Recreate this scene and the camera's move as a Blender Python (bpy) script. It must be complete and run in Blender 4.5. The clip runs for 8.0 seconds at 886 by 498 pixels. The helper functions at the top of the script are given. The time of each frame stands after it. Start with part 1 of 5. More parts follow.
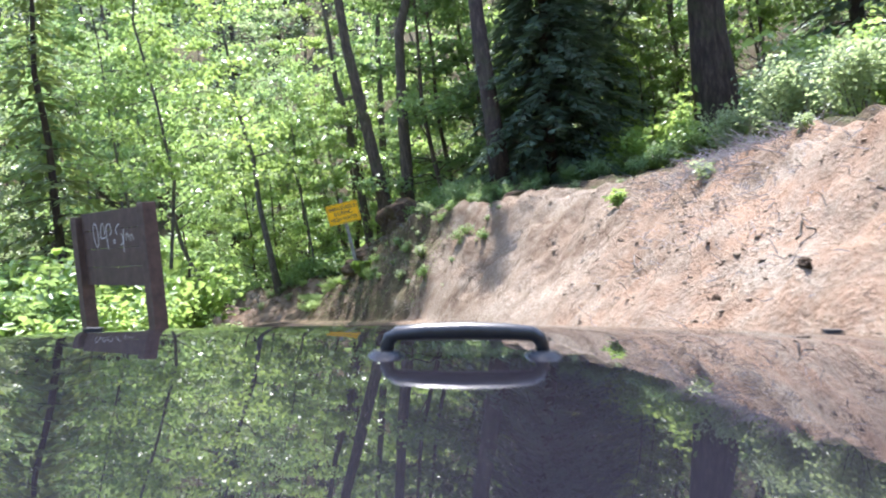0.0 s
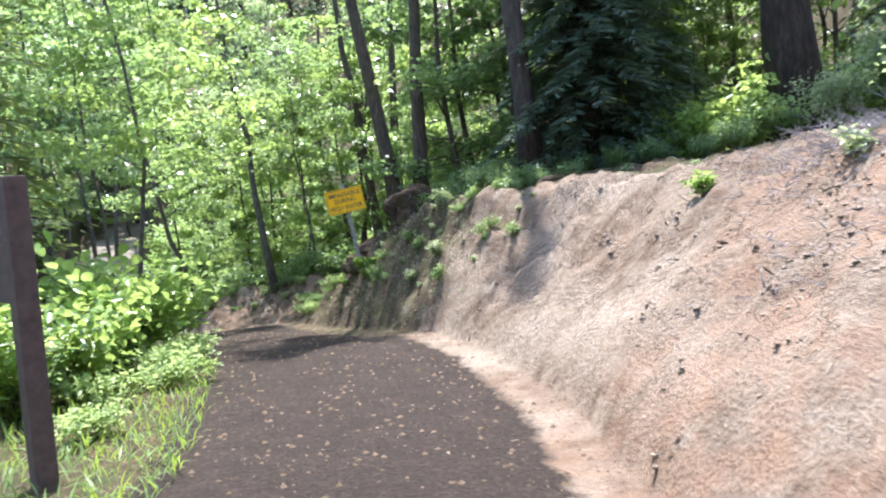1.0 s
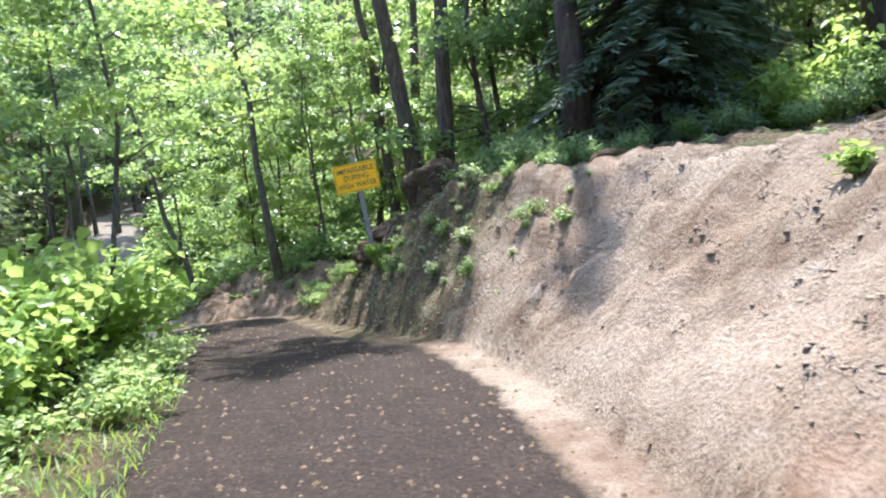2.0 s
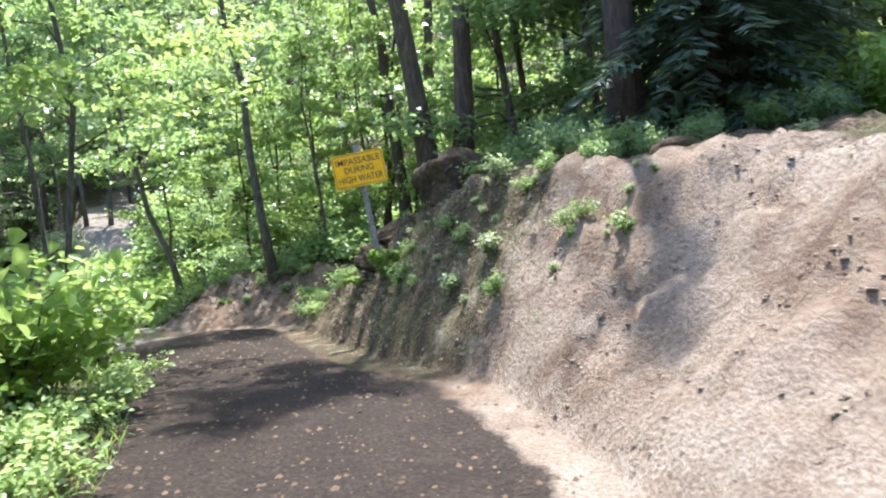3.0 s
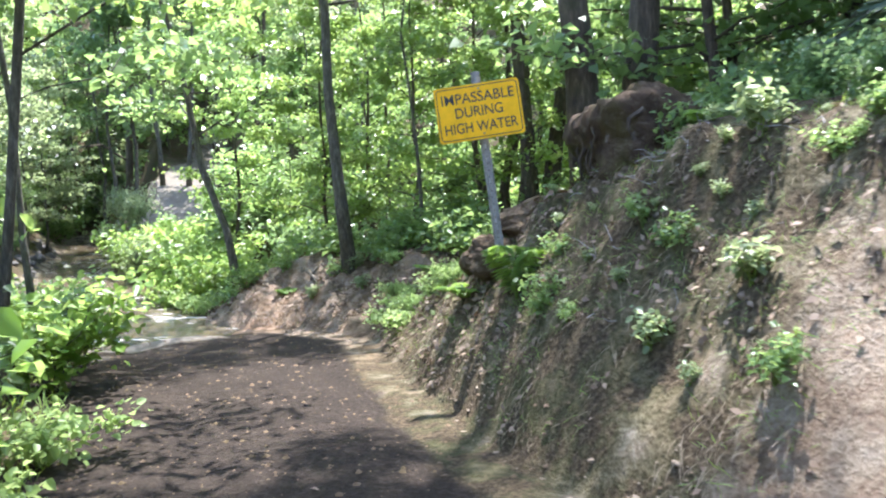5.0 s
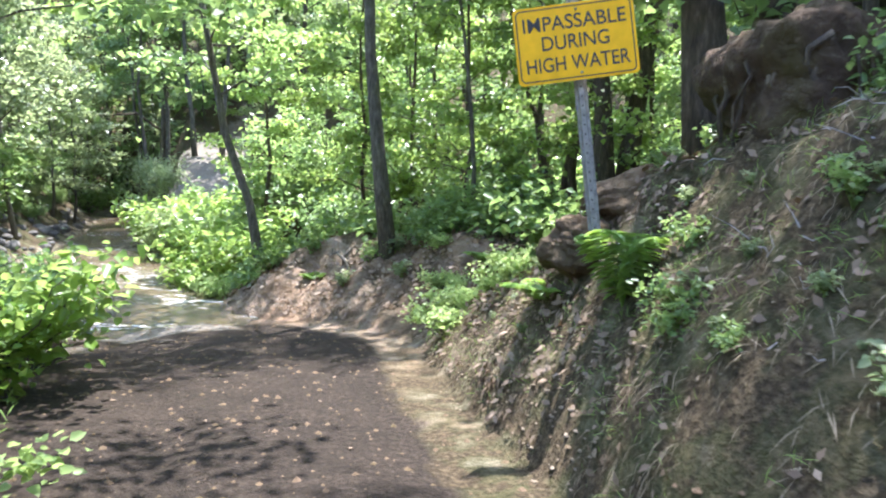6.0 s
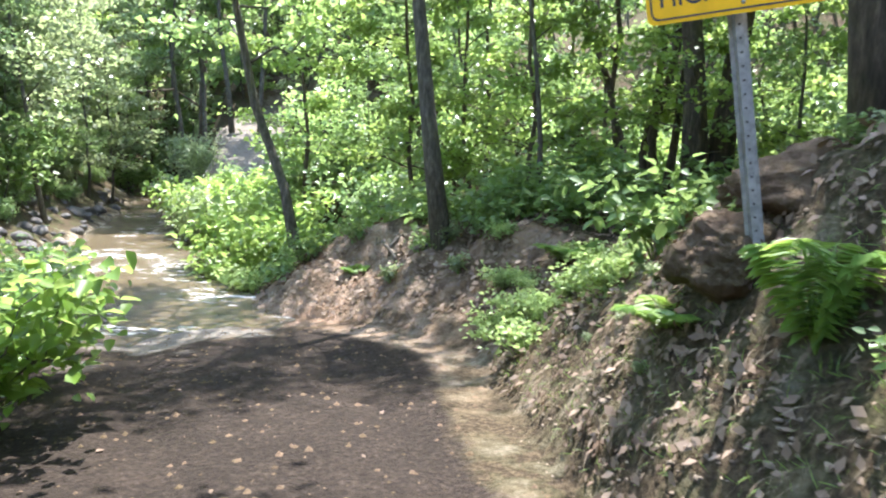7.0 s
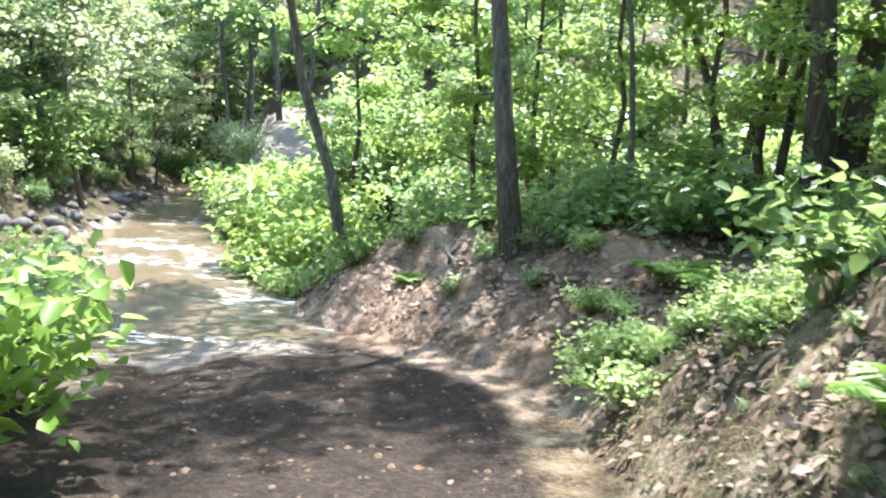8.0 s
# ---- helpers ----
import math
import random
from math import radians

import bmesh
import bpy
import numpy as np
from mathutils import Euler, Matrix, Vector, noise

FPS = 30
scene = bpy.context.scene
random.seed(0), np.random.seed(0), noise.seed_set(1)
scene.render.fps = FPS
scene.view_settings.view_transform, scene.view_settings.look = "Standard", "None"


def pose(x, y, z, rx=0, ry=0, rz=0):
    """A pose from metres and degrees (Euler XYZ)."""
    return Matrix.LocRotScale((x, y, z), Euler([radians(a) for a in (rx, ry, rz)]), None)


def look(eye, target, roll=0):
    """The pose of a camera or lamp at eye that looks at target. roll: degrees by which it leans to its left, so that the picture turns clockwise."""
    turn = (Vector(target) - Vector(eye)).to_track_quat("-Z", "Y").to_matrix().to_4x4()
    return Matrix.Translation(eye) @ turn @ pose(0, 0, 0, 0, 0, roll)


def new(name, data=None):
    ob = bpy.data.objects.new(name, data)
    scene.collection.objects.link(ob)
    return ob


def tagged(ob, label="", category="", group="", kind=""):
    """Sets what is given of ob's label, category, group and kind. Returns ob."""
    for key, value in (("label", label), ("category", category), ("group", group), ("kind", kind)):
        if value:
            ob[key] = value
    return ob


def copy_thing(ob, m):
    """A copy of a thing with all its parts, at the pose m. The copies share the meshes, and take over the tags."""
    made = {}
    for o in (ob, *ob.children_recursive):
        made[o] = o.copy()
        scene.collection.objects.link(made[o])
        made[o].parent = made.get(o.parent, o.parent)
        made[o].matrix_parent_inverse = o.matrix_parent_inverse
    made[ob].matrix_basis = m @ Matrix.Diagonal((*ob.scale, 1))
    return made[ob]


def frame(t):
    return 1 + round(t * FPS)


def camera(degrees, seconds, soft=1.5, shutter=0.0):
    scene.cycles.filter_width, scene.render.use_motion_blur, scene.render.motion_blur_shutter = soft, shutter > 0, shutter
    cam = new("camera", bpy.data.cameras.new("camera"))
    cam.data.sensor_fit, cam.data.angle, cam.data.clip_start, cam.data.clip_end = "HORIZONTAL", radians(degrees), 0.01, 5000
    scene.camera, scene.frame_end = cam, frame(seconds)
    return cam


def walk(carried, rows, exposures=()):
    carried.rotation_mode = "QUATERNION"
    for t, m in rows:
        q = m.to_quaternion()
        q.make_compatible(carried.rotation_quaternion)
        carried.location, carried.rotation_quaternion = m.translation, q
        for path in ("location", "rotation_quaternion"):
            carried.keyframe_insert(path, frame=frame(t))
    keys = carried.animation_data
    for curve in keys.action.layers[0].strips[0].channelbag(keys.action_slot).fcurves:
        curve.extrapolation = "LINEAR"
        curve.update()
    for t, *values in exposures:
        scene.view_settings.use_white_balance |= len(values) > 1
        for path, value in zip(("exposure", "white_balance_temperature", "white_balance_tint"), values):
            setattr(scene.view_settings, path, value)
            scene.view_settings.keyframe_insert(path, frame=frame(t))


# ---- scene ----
cam = camera(60.0, 8.0, soft=2.1, shutter=0.25)
# seconds, eye, target, roll
ROWS = [
    (0, (0.016, -0.031, 1.568), (0.008, 1.969, 1.542), -7.5),
    (0.5, (0.0, 1.323, 1.572), (-0.027, 3.323, 1.552), -6.0),
    (1, (-0.072, 2.689, 1.638), (-0.12, 4.688, 1.592), -6.8),
    (1.5, (-0.154, 3.881, 1.696), (-0.241, 5.877, 1.611), -6.5),
    (1.7, (-0.198, 4.367, 1.713), (-0.298, 6.363, 1.623), -6.1),
    (2.8, (-0.41, 6.622, 1.858), (-0.522, 8.615, 1.74), -6.0),
    (3, (-0.47, 7.055, 1.868), (-0.599, 9.048, 1.751), -5.4),
    (3.5, (-0.573, 8.202, 1.887), (-0.786, 10.187, 1.761), -5.5),
    (4, (-0.838, 9.403, 1.866), (-1.137, 11.377, 1.74), -3.1),
    (4.5, (-1.058, 10.422, 1.843), (-1.407, 12.387, 1.71), -1.8),
    (4.7, (-1.14, 10.778, 1.837), (-1.505, 12.74, 1.698), -2.6),
    (5.8, (-1.836, 12.747, 1.656), (-2.299, 14.684, 1.469), 0.9),
    (6, (-1.897, 13.081, 1.637), (-2.377, 15.013, 1.448), -0.0),
    (6.5, (-2.16, 13.805, 1.653), (-2.702, 15.717, 1.427), -1.0),
    (7, (-2.463, 14.453, 1.679), (-3.05, 16.348, 1.423), -0.7),
    (7.5, (-2.773, 15.02, 1.651), (-3.405, 16.898, 1.381), 0.0),
    (8, (-3.114, 15.578, 1.633), (-3.803, 17.436, 1.368), 1.3),
]
walk(cam, [(t, look(eye, target, roll)) for t, eye, target, roll in ROWS],
     [(0.0, 2.45, 6250, 16), (3.5, 2.6, 6200, 14), (4.5, 2.75, 6150, 14), (5.8, 2.95, 6150, 14), (6.5, 2.75, 6300, 14), (7.0, 2.85, 6300, 14), (8.0, 3.15, 6200, 14)])

# ---------- world, sun, exposure ----------
SUN_ELEV, SUN_AZ = 70.0, 7.0          # azimuth: degrees to the right of +y
world = bpy.data.worlds.new("sky")
scene.world = world
world.use_nodes = True
wn = world.node_tree.nodes
sky = wn.new("ShaderNodeTexSky")
sky.sky_type = "NISHITA"
sky.sun_disc = False
sky.sun_elevation = radians(SUN_ELEV)
sky.sun_rotation = radians(SUN_AZ)
world.node_tree.links.new(sky.outputs[0], wn["Background"].inputs[0])
wn["Background"].inputs[1].default_value = 0.15
sun = new("sun", bpy.data.lights.new("sun", "SUN"))
sun.data.energy = 2.9
sun.data.angle = radians(0.8)
sun.data.color = (1.0, 0.98, 0.95)
el, az = radians(SUN_ELEV), radians(SUN_AZ)
sun.matrix_world = look((0, 0, 40), Vector((0, 0, 40)) - Vector((math.sin(az) * math.cos(el), math.cos(az) * math.cos(el), math.sin(el))))

# ---------- materials ----------
def mat(name, build):
    m = bpy.data.materials.new(name)
    m.use_nodes = True
    nt = m.node_tree
    bsdf = nt.nodes["Principled BSDF"]

    def node(kind, **inputs):
        n = nt.nodes.new(kind)
        for key, value in inputs.items():
            k = int(key[1:]) if key[0] == "i" and key[1:].isdigit() else key.replace("_", " ")
            if isinstance(value, bpy.types.NodeSocket):
                nt.links.new(value, n.inputs[k])
            else:
                n.inputs[k].default_value = value
        return n
    build(nt, bsdf, node)
    return m


def ramp(nt, fac, stops):
    r = nt.nodes.new("ShaderNodeValToRGB")
    while len(r.color_ramp.elements) < len(stops):
        r.color_ramp.elements.new(0.5)
    for e, (p, c) in zip(r.color_ramp.elements, stops):
        e.position, e.color = p, (*c, 1)
    nt.links.new(fac, r.inputs[0])
    return r.outputs[0]


def mix(nt, fac, a, b):
    n = nt.nodes.new("ShaderNodeMix")
    n.data_type = "RGBA"
    for sock, v in ((n.inputs[0], fac), (n.inputs[6], a), (n.inputs[7], b)):
        if isinstance(v, bpy.types.NodeSocket):
            nt.links.new(v, sock)
        else:
            sock.default_value = (*v, 1) if isinstance(v, tuple) else v
    return n.outputs[2]


def bump(nt, bsdf, node, height, strength, distance):
    b = node("ShaderNodeBump", Strength=strength, Distance=distance, Height=height)
    nt.links.new(b.outputs[0], bsdf.inputs["Normal"])


def noise_tex(node, coord, scale, detail=4.0, rough=0.55):
    return node("ShaderNodeTexNoise", Vector=coord, Scale=scale, Detail=detail, Roughness=rough).outputs[0]


def leaf_material(name, dark, mid, light, through_col, share=0.45, gloss=0.45):
    def build(nt, bsdf, node):
        geo = node("ShaderNodeNewGeometry")
        info = node("ShaderNodeObjectInfo")
        rnd = node("ShaderNodeMath", i0=geo.outputs["Random Per Island"], i1=info.outputs["Random"])
        rnd.operation = "ADD"
        fr = node("ShaderNodeMath", i0=rnd.outputs[0], i1=0.5)
        fr.operation = "MULTIPLY"
        col = ramp(nt, fr.outputs[0], [(0.15, dark), (0.5, mid), (0.85, light)])
        pos = node("ShaderNodeTexCoord").outputs["Object"]
        vein = noise_tex(node, pos, 30.0, 2.0)
        col2 = mix(nt, vein, col, mid)
        nt.links.new(col2, bsdf.inputs["Base Color"])
        bsdf.inputs["Roughness"].default_value = gloss
        tr = node("ShaderNodeBsdfTranslucent")
        tcol = mix(nt, fr.outputs[0], tuple(c * 0.6 for c in through_col), through_col)
        nt.links.new(tcol, tr.inputs[0])
        ms = nt.nodes.new("ShaderNodeMixShader")
        ms.inputs[0].default_value = share
        nt.links.new(bsdf.outputs[0], ms.inputs[1])
        nt.links.new(tr.outputs[0], ms.inputs[2])
        nt.links.new(ms.outputs[0], nt.nodes["Material Output"].inputs[0])
    return mat(name, build)


LEAF_MAPLE = leaf_material("maple_leaf", (0.055, 0.12, 0.03), (0.11, 0.19, 0.06), (0.20, 0.28, 0.11), (0.42, 0.60, 0.19), 0.46, 0.33)
LEAF_ALDER = leaf_material("alder_leaf", (0.05, 0.11, 0.035), (0.10, 0.175, 0.065), (0.18, 0.26, 0.12), (0.38, 0.55, 0.21), 0.46, 0.33)
LEAF_SHRUB = leaf_material("shrub_leaf", (0.05, 0.11, 0.03), (0.105, 0.18, 0.06), (0.19, 0.27, 0.10), (0.40, 0.57, 0.18), 0.46, 0.33)
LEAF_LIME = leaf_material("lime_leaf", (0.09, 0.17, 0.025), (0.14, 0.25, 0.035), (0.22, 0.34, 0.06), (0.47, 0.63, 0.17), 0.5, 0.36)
LEAF_GREY = leaf_material("willow_leaf", (0.07, 0.11, 0.05), (0.13, 0.18, 0.09), (0.25, 0.31, 0.17), (0.50, 0.61, 0.28), 0.5, 0.36)
LEAF_PALE = leaf_material("pale_weed_leaf", (0.14, 0.22, 0.06), (0.22, 0.32, 0.10), (0.32, 0.42, 0.16), (0.55, 0.70, 0.26), 0.5)
LEAF_FERN = leaf_material("fern_frond", (0.08, 0.16, 0.03), (0.14, 0.26, 0.05), (0.22, 0.36, 0.08), (0.44, 0.64, 0.12))
NEEDLE = leaf_material("spruce_needles", (0.055, 0.088, 0.062), (0.10, 0.15, 0.10), (0.16, 0.22, 0.135), (0.26, 0.35, 0.17), 0.4, 0.5)
NEEDLE_PALE = leaf_material("pine_needles", (0.07, 0.10, 0.035), (0.13, 0.17, 0.06), (0.20, 0.24, 0.09), (0.34, 0.42, 0.12), 0.42, 0.5)


def bark_material(name, a, b, scale=9.0):
    def build(nt, bsdf, node):
        tc = node("ShaderNodeTexCoord").outputs["Object"]
        mp = node("ShaderNodeMapping", Vector=tc, Scale=(1.0, 1.0, 0.22))
        n1 = noise_tex(node, mp.outputs[0], scale * 2.2, 6.0, 0.7)
        n2 = noise_tex(node, tc, 1.7, 3.0)
        c = ramp(nt, n1, [(0.32, tuple(v * 0.35 for v in a)), (0.52, a), (0.7, b)])
        moss = ramp(nt, n2, [(0.52, (0, 0, 0)), (0.68, (1, 1, 1))])
        m2 = node("ShaderNodeMath", i0=moss, i1=0.35)
        m2.operation = "MULTIPLY"
        nt.links.new(mix(nt, m2.outputs[0], c, (0.07, 0.085, 0.03)), bsdf.inputs["Base Color"])
        bsdf.inputs["Roughness"].default_value = 0.9
        bump(nt, bsdf, node, n1, 0.8, 0.04)
    return mat(name, build)


BARK_FIR = bark_material("fir_bark", (0.055, 0.038, 0.032), (0.115, 0.085, 0.07), 6.0)
BARK_MAPLE = bark_material("maple_bark", (0.085, 0.064, 0.046), (0.18, 0.142, 0.10), 9.0)
BARK_ALDER = bark_material("alder_bark", (0.10, 0.09, 0.072), (0.21, 0.19, 0.16), 12.0)
DEADWOOD = bark_material("dead_wood", (0.17, 0.14, 0.11), (0.34, 0.30, 0.25), 14.0)


def ground_build(nt, bsdf, node):
    tc = node("ShaderNodeTexCoord").outputs["Object"]

    def attr(name):
        n = node("ShaderNodeAttribute")
        n.attribute_name = name
        return n.outputs["Fac"]
    fine = noise_tex(node, tc, 26.0, 8.0, 0.65)
    mid = noise_tex(node, tc, 3.2, 6.0, 0.6)
    big = noise_tex(node, tc, 0.55, 3.0)
    # reddish cut bank with pale dry patches
    soil = ramp(nt, mid, [(0.28, (0.09, 0.058, 0.036)), (0.46, (0.175, 0.128, 0.088)), (0.62, (0.27, 0.22, 0.162)), (0.8, (0.36, 0.315, 0.248))])
    soil = mix(nt, ramp(nt, fine, [(0.35, (0.55, 0.55, 0.55)), (0.6, (0, 0, 0))]), soil, (0.115, 0.070, 0.046))
    pale = node("ShaderNodeMath", i0=ramp(nt, big, [(0.42, (0, 0, 0)), (0.62, (1, 1, 1))]), i1=ramp(nt, fine, [(0.4, (0.15, 0.15, 0.15)), (0.62, (0.8, 0.8, 0.8))]))
    pale.operation = "MULTIPLY"
    soil = mix(nt, ramp(nt, noise_tex(node, tc, 1.1, 5.0, 0.6), [(0.42, (0, 0, 0)), (0.62, (0.7, 0.7, 0.7))]), soil, (0.22, 0.155, 0.105))
    soil = mix(nt, pale.outputs[0], soil, (0.37, 0.32, 0.25))
    red = node("ShaderNodeMath", i0=attr("red"), i1=ramp(nt, noise_tex(node, tc, 1.7, 5.0, 0.65), [(0.4, (0.0, 0.0, 0.0)), (0.62, (0.65, 0.65, 0.65))]))
    red.operation = "MULTIPLY"
    soil = mix(nt, red.outputs[0], soil, (0.28, 0.165, 0.10))
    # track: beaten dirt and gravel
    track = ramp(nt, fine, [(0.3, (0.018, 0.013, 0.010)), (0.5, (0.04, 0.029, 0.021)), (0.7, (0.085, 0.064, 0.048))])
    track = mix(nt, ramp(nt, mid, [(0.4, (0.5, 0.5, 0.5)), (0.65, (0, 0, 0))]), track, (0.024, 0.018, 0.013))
    # forest floor: leaf litter, humus, moss
    litter = ramp(nt, fine, [(0.3, (0.028, 0.020, 0.012)), (0.5, (0.075, 0.054, 0.031)), (0.66, (0.15, 0.112, 0.068))])
    litter = mix(nt, ramp(nt, mid, [(0.45, (0, 0, 0)), (0.62, (0.75, 0.75, 0.75))]), litter, (0.055, 0.072, 0.022))
    # stream bed
    bed = ramp(nt, node("ShaderNodeTexVoronoi", Vector=tc, Scale=7.0).outputs["Color"], [(0.2, (0.10, 0.08, 0.055)), (0.5, (0.22, 0.18, 0.12)), (0.8, (0.34, 0.30, 0.22))])

    def soft(name):
        a = node("ShaderNodeMath", i0=mid, i1=0.5)
        a.operation = "SUBTRACT"
        b = node("ShaderNodeMath", i0=attr(name), i1=a.outputs[0])
        b.operation = "ADD"
        return ramp(nt, b.outputs[0], [(0.38, (0, 0, 0)), (0.62, (1, 1, 1))])
    col = mix(nt, soft("bank"), litter, soil)
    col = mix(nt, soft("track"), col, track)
    col = mix(nt, soft("stream"), col, bed)
    col = mix(nt, soft("gravel"), col, ramp(nt, fine, [(0.35, (0.14, 0.12, 0.095)), (0.65, (0.28, 0.25, 0.21))]))
    nt.links.new(col, bsdf.inputs["Base Color"])
    bsdf.inputs["Roughness"].default_value = 0.95
    bsdf.inputs["Specular IOR Level"].default_value = 0.2
    coarse = noise_tex(node, tc, 9.0, 6.0, 0.7)
    h = node("ShaderNodeMath", i0=fine, i1=coarse)
    h.operation = "ADD"
    bump(nt, bsdf, node, h.outputs[0], 0.9, 0.06)


GROUND = mat("ground_soil", ground_build)


def rock_build(tint, moss):
    def build(nt, bsdf, node):
        tc = node("ShaderNodeTexCoord").outputs["Object"]
        info = node("ShaderNodeObjectInfo").outputs["Random"]
        n1 = noise_tex(node, tc, 7.0, 8.0, 0.65)
        n2 = noise_tex(node, tc, 1.8, 4.0)
        c = ramp(nt, n1, [(0.3, tuple(v * 0.4 for v in tint)), (0.5, tint), (0.72, tuple(min(1, v * 1.6) for v in tint))])
        c = mix(nt, info, c, tuple(v * 0.6 for v in tint))
        if moss:
            c = mix(nt, ramp(nt, n2, [(0.45, (0, 0, 0)), (0.6, (moss, moss, moss))]), c, (0.06, 0.052, 0.015))
            c = mix(nt, ramp(nt, noise_tex(node, tc, 13.0, 6.0, 0.7), [(0.56, (0, 0, 0)), (0.66, (0.8, 0.8, 0.8))]), c, (0.15, 0.12, 0.08))
        nt.links.new(c, bsdf.inputs["Base Color"])
        bsdf.inputs["Roughness"].default_value = 0.92
        bsdf.inputs["Specular IOR Level"].default_value = 0.15
        bump(nt, bsdf, node, n1, 1.0, 0.1)
    return build


ROCK_MOSSY = mat("mossy_rock", rock_build((0.10, 0.068, 0.045), 0.8))
ROCK_BROWN = mat("brown_rock", rock_build((0.17, 0.118, 0.078), 0.45))
ROCK_GREY = mat("river_rock", rock_build((0.17, 0.16, 0.15), 0.0))
CRUMBS = mat("crumbled_soil", rock_build((0.33, 0.26, 0.19), 0.0))
CLOD = mat("soil_clod", rock_build((0.33, 0.235, 0.17), 0.0))


def plain(name, colour, rough, metal=0.0, wear=0.25, scale=18.0, coat=0.0, bumps=0.15):
    def build(nt, bsdf, node):
        tc = node("ShaderNodeTexCoord").outputs["Object"]
        n1 = noise_tex(node, tc, scale, 6.0, 0.6)
        n2 = noise_tex(node, tc, scale * 0.17, 3.0)
        c = ramp(nt, n1, [(0.3, tuple(v * (1 - wear) for v in colour)), (0.7, tuple(min(1, v * (1 + wear)) for v in colour))])
        c = mix(nt, ramp(nt, n2, [(0.5, (0, 0, 0)), (0.75, (wear, wear, wear))]), c, tuple(v * 0.5 for v in colour))
        nt.links.new(c, bsdf.inputs["Base Color"])
        bsdf.inputs["Roughness"].default_value = rough
        bsdf.inputs["Metallic"].default_value = metal
        bsdf.inputs["Coat Weight"].default_value = coat
        if bumps:
            bump(nt, bsdf, node, n1, bumps, 0.01)
    return mat(name, build)


YELLOW = plain("sign_yellow", (0.88, 0.46, 0.002), 0.4, 0.0, 0.12, 9.0, 0.0, 0.03)
YELLOW.node_tree.nodes["Principled BSDF"].inputs["Specular IOR Level"].default_value = 0.2
SIGN_BLACK = plain("sign_black", (0.03, 0.025, 0.02), 0.5, 0.0, 0.2)
ALUMINIUM = plain("sign_back", (0.45, 0.45, 0.44), 0.45, 0.8)
GALV = plain("galvanised_steel", (0.27, 0.265, 0.25), 0.6, 0.35, 0.35, 24.0)
BOARD_BROWN = plain("brown_painted_wood", (0.075, 0.046, 0.036), 0.75, 0.0, 0.35, 7.0, 0.0, 0.3)
BOARD_POST = plain("brown_post_wood", (0.085, 0.053, 0.042), 0.8, 0.0, 0.35, 12.0, 0.0, 0.4)
CHALK = plain("pale_scrawl", (0.50, 0.47, 0.45), 0.8, 0.0, 0.2)
BLACK_PLASTIC = plain("black_plastic", (0.016, 0.017, 0.02), 0.32, 0.0, 0.3, 60.0, 0.0, 0.05)
RUBBER = plain("tyre_rubber", (0.02, 0.02, 0.02), 0.85, 0.0, 0.3)
LENS = plain("headlight_lens", (0.5, 0.5, 0.52), 0.08, 0.3, 0.05)
STRAW = leaf_material("dry_straw", (0.17, 0.122, 0.075), (0.28, 0.218, 0.145), (0.40, 0.335, 0.245), (0.25, 0.19, 0.11), 0.15, 0.8)
LITTER = leaf_material("fallen_leaf", (0.08, 0.048, 0.028), (0.21, 0.143, 0.094), (0.46, 0.365, 0.285), (0.14, 0.09, 0.04), 0.15, 0.7)
GRASS = leaf_material("grass_blade", (0.06, 0.12, 0.02), (0.12, 0.21, 0.04), (0.24, 0.33, 0.08), (0.36, 0.50, 0.08), 0.4, 0.5)


def paint_build(nt, bsdf, node):
    tc = node("ShaderNodeTexCoord").outputs["Object"]
    dust = noise_tex(node, tc, 4.0, 6.0, 0.6)
    speck = node("ShaderNodeTexVoronoi", Vector=tc, Scale=170.0).outputs["Distance"]
    sp = ramp(nt, speck, [(0.06, (1, 1, 1)), (0.10, (0, 0, 0))])
    gate = ramp(nt, noise_tex(node, tc, 60.0, 1.0), [(0.55, (0, 0, 0)), (0.6, (1, 1, 1))])
    m = node("ShaderNodeMath", i0=sp, i1=gate)
    m.operation = "MULTIPLY"
    base = mix(nt, dust, (0.006, 0.006, 0.010), (0.017, 0.016, 0.020))
    nt.links.new(mix(nt, m.outputs[0], base, (0.5, 0.46, 0.42)), bsdf.inputs["Base Color"])
    bsdf.inputs["Roughness"].default_value = 0.4
    bsdf.inputs["Specular IOR Level"].default_value = 0.0
    bsdf.inputs["Coat Weight"].default_value = 1.0
    bsdf.inputs["Coat Roughness"].default_value = 0.012
    bsdf.inputs["Coat IOR"].default_value = 1.65


PAINT = mat("black_metallic_paint", paint_build)


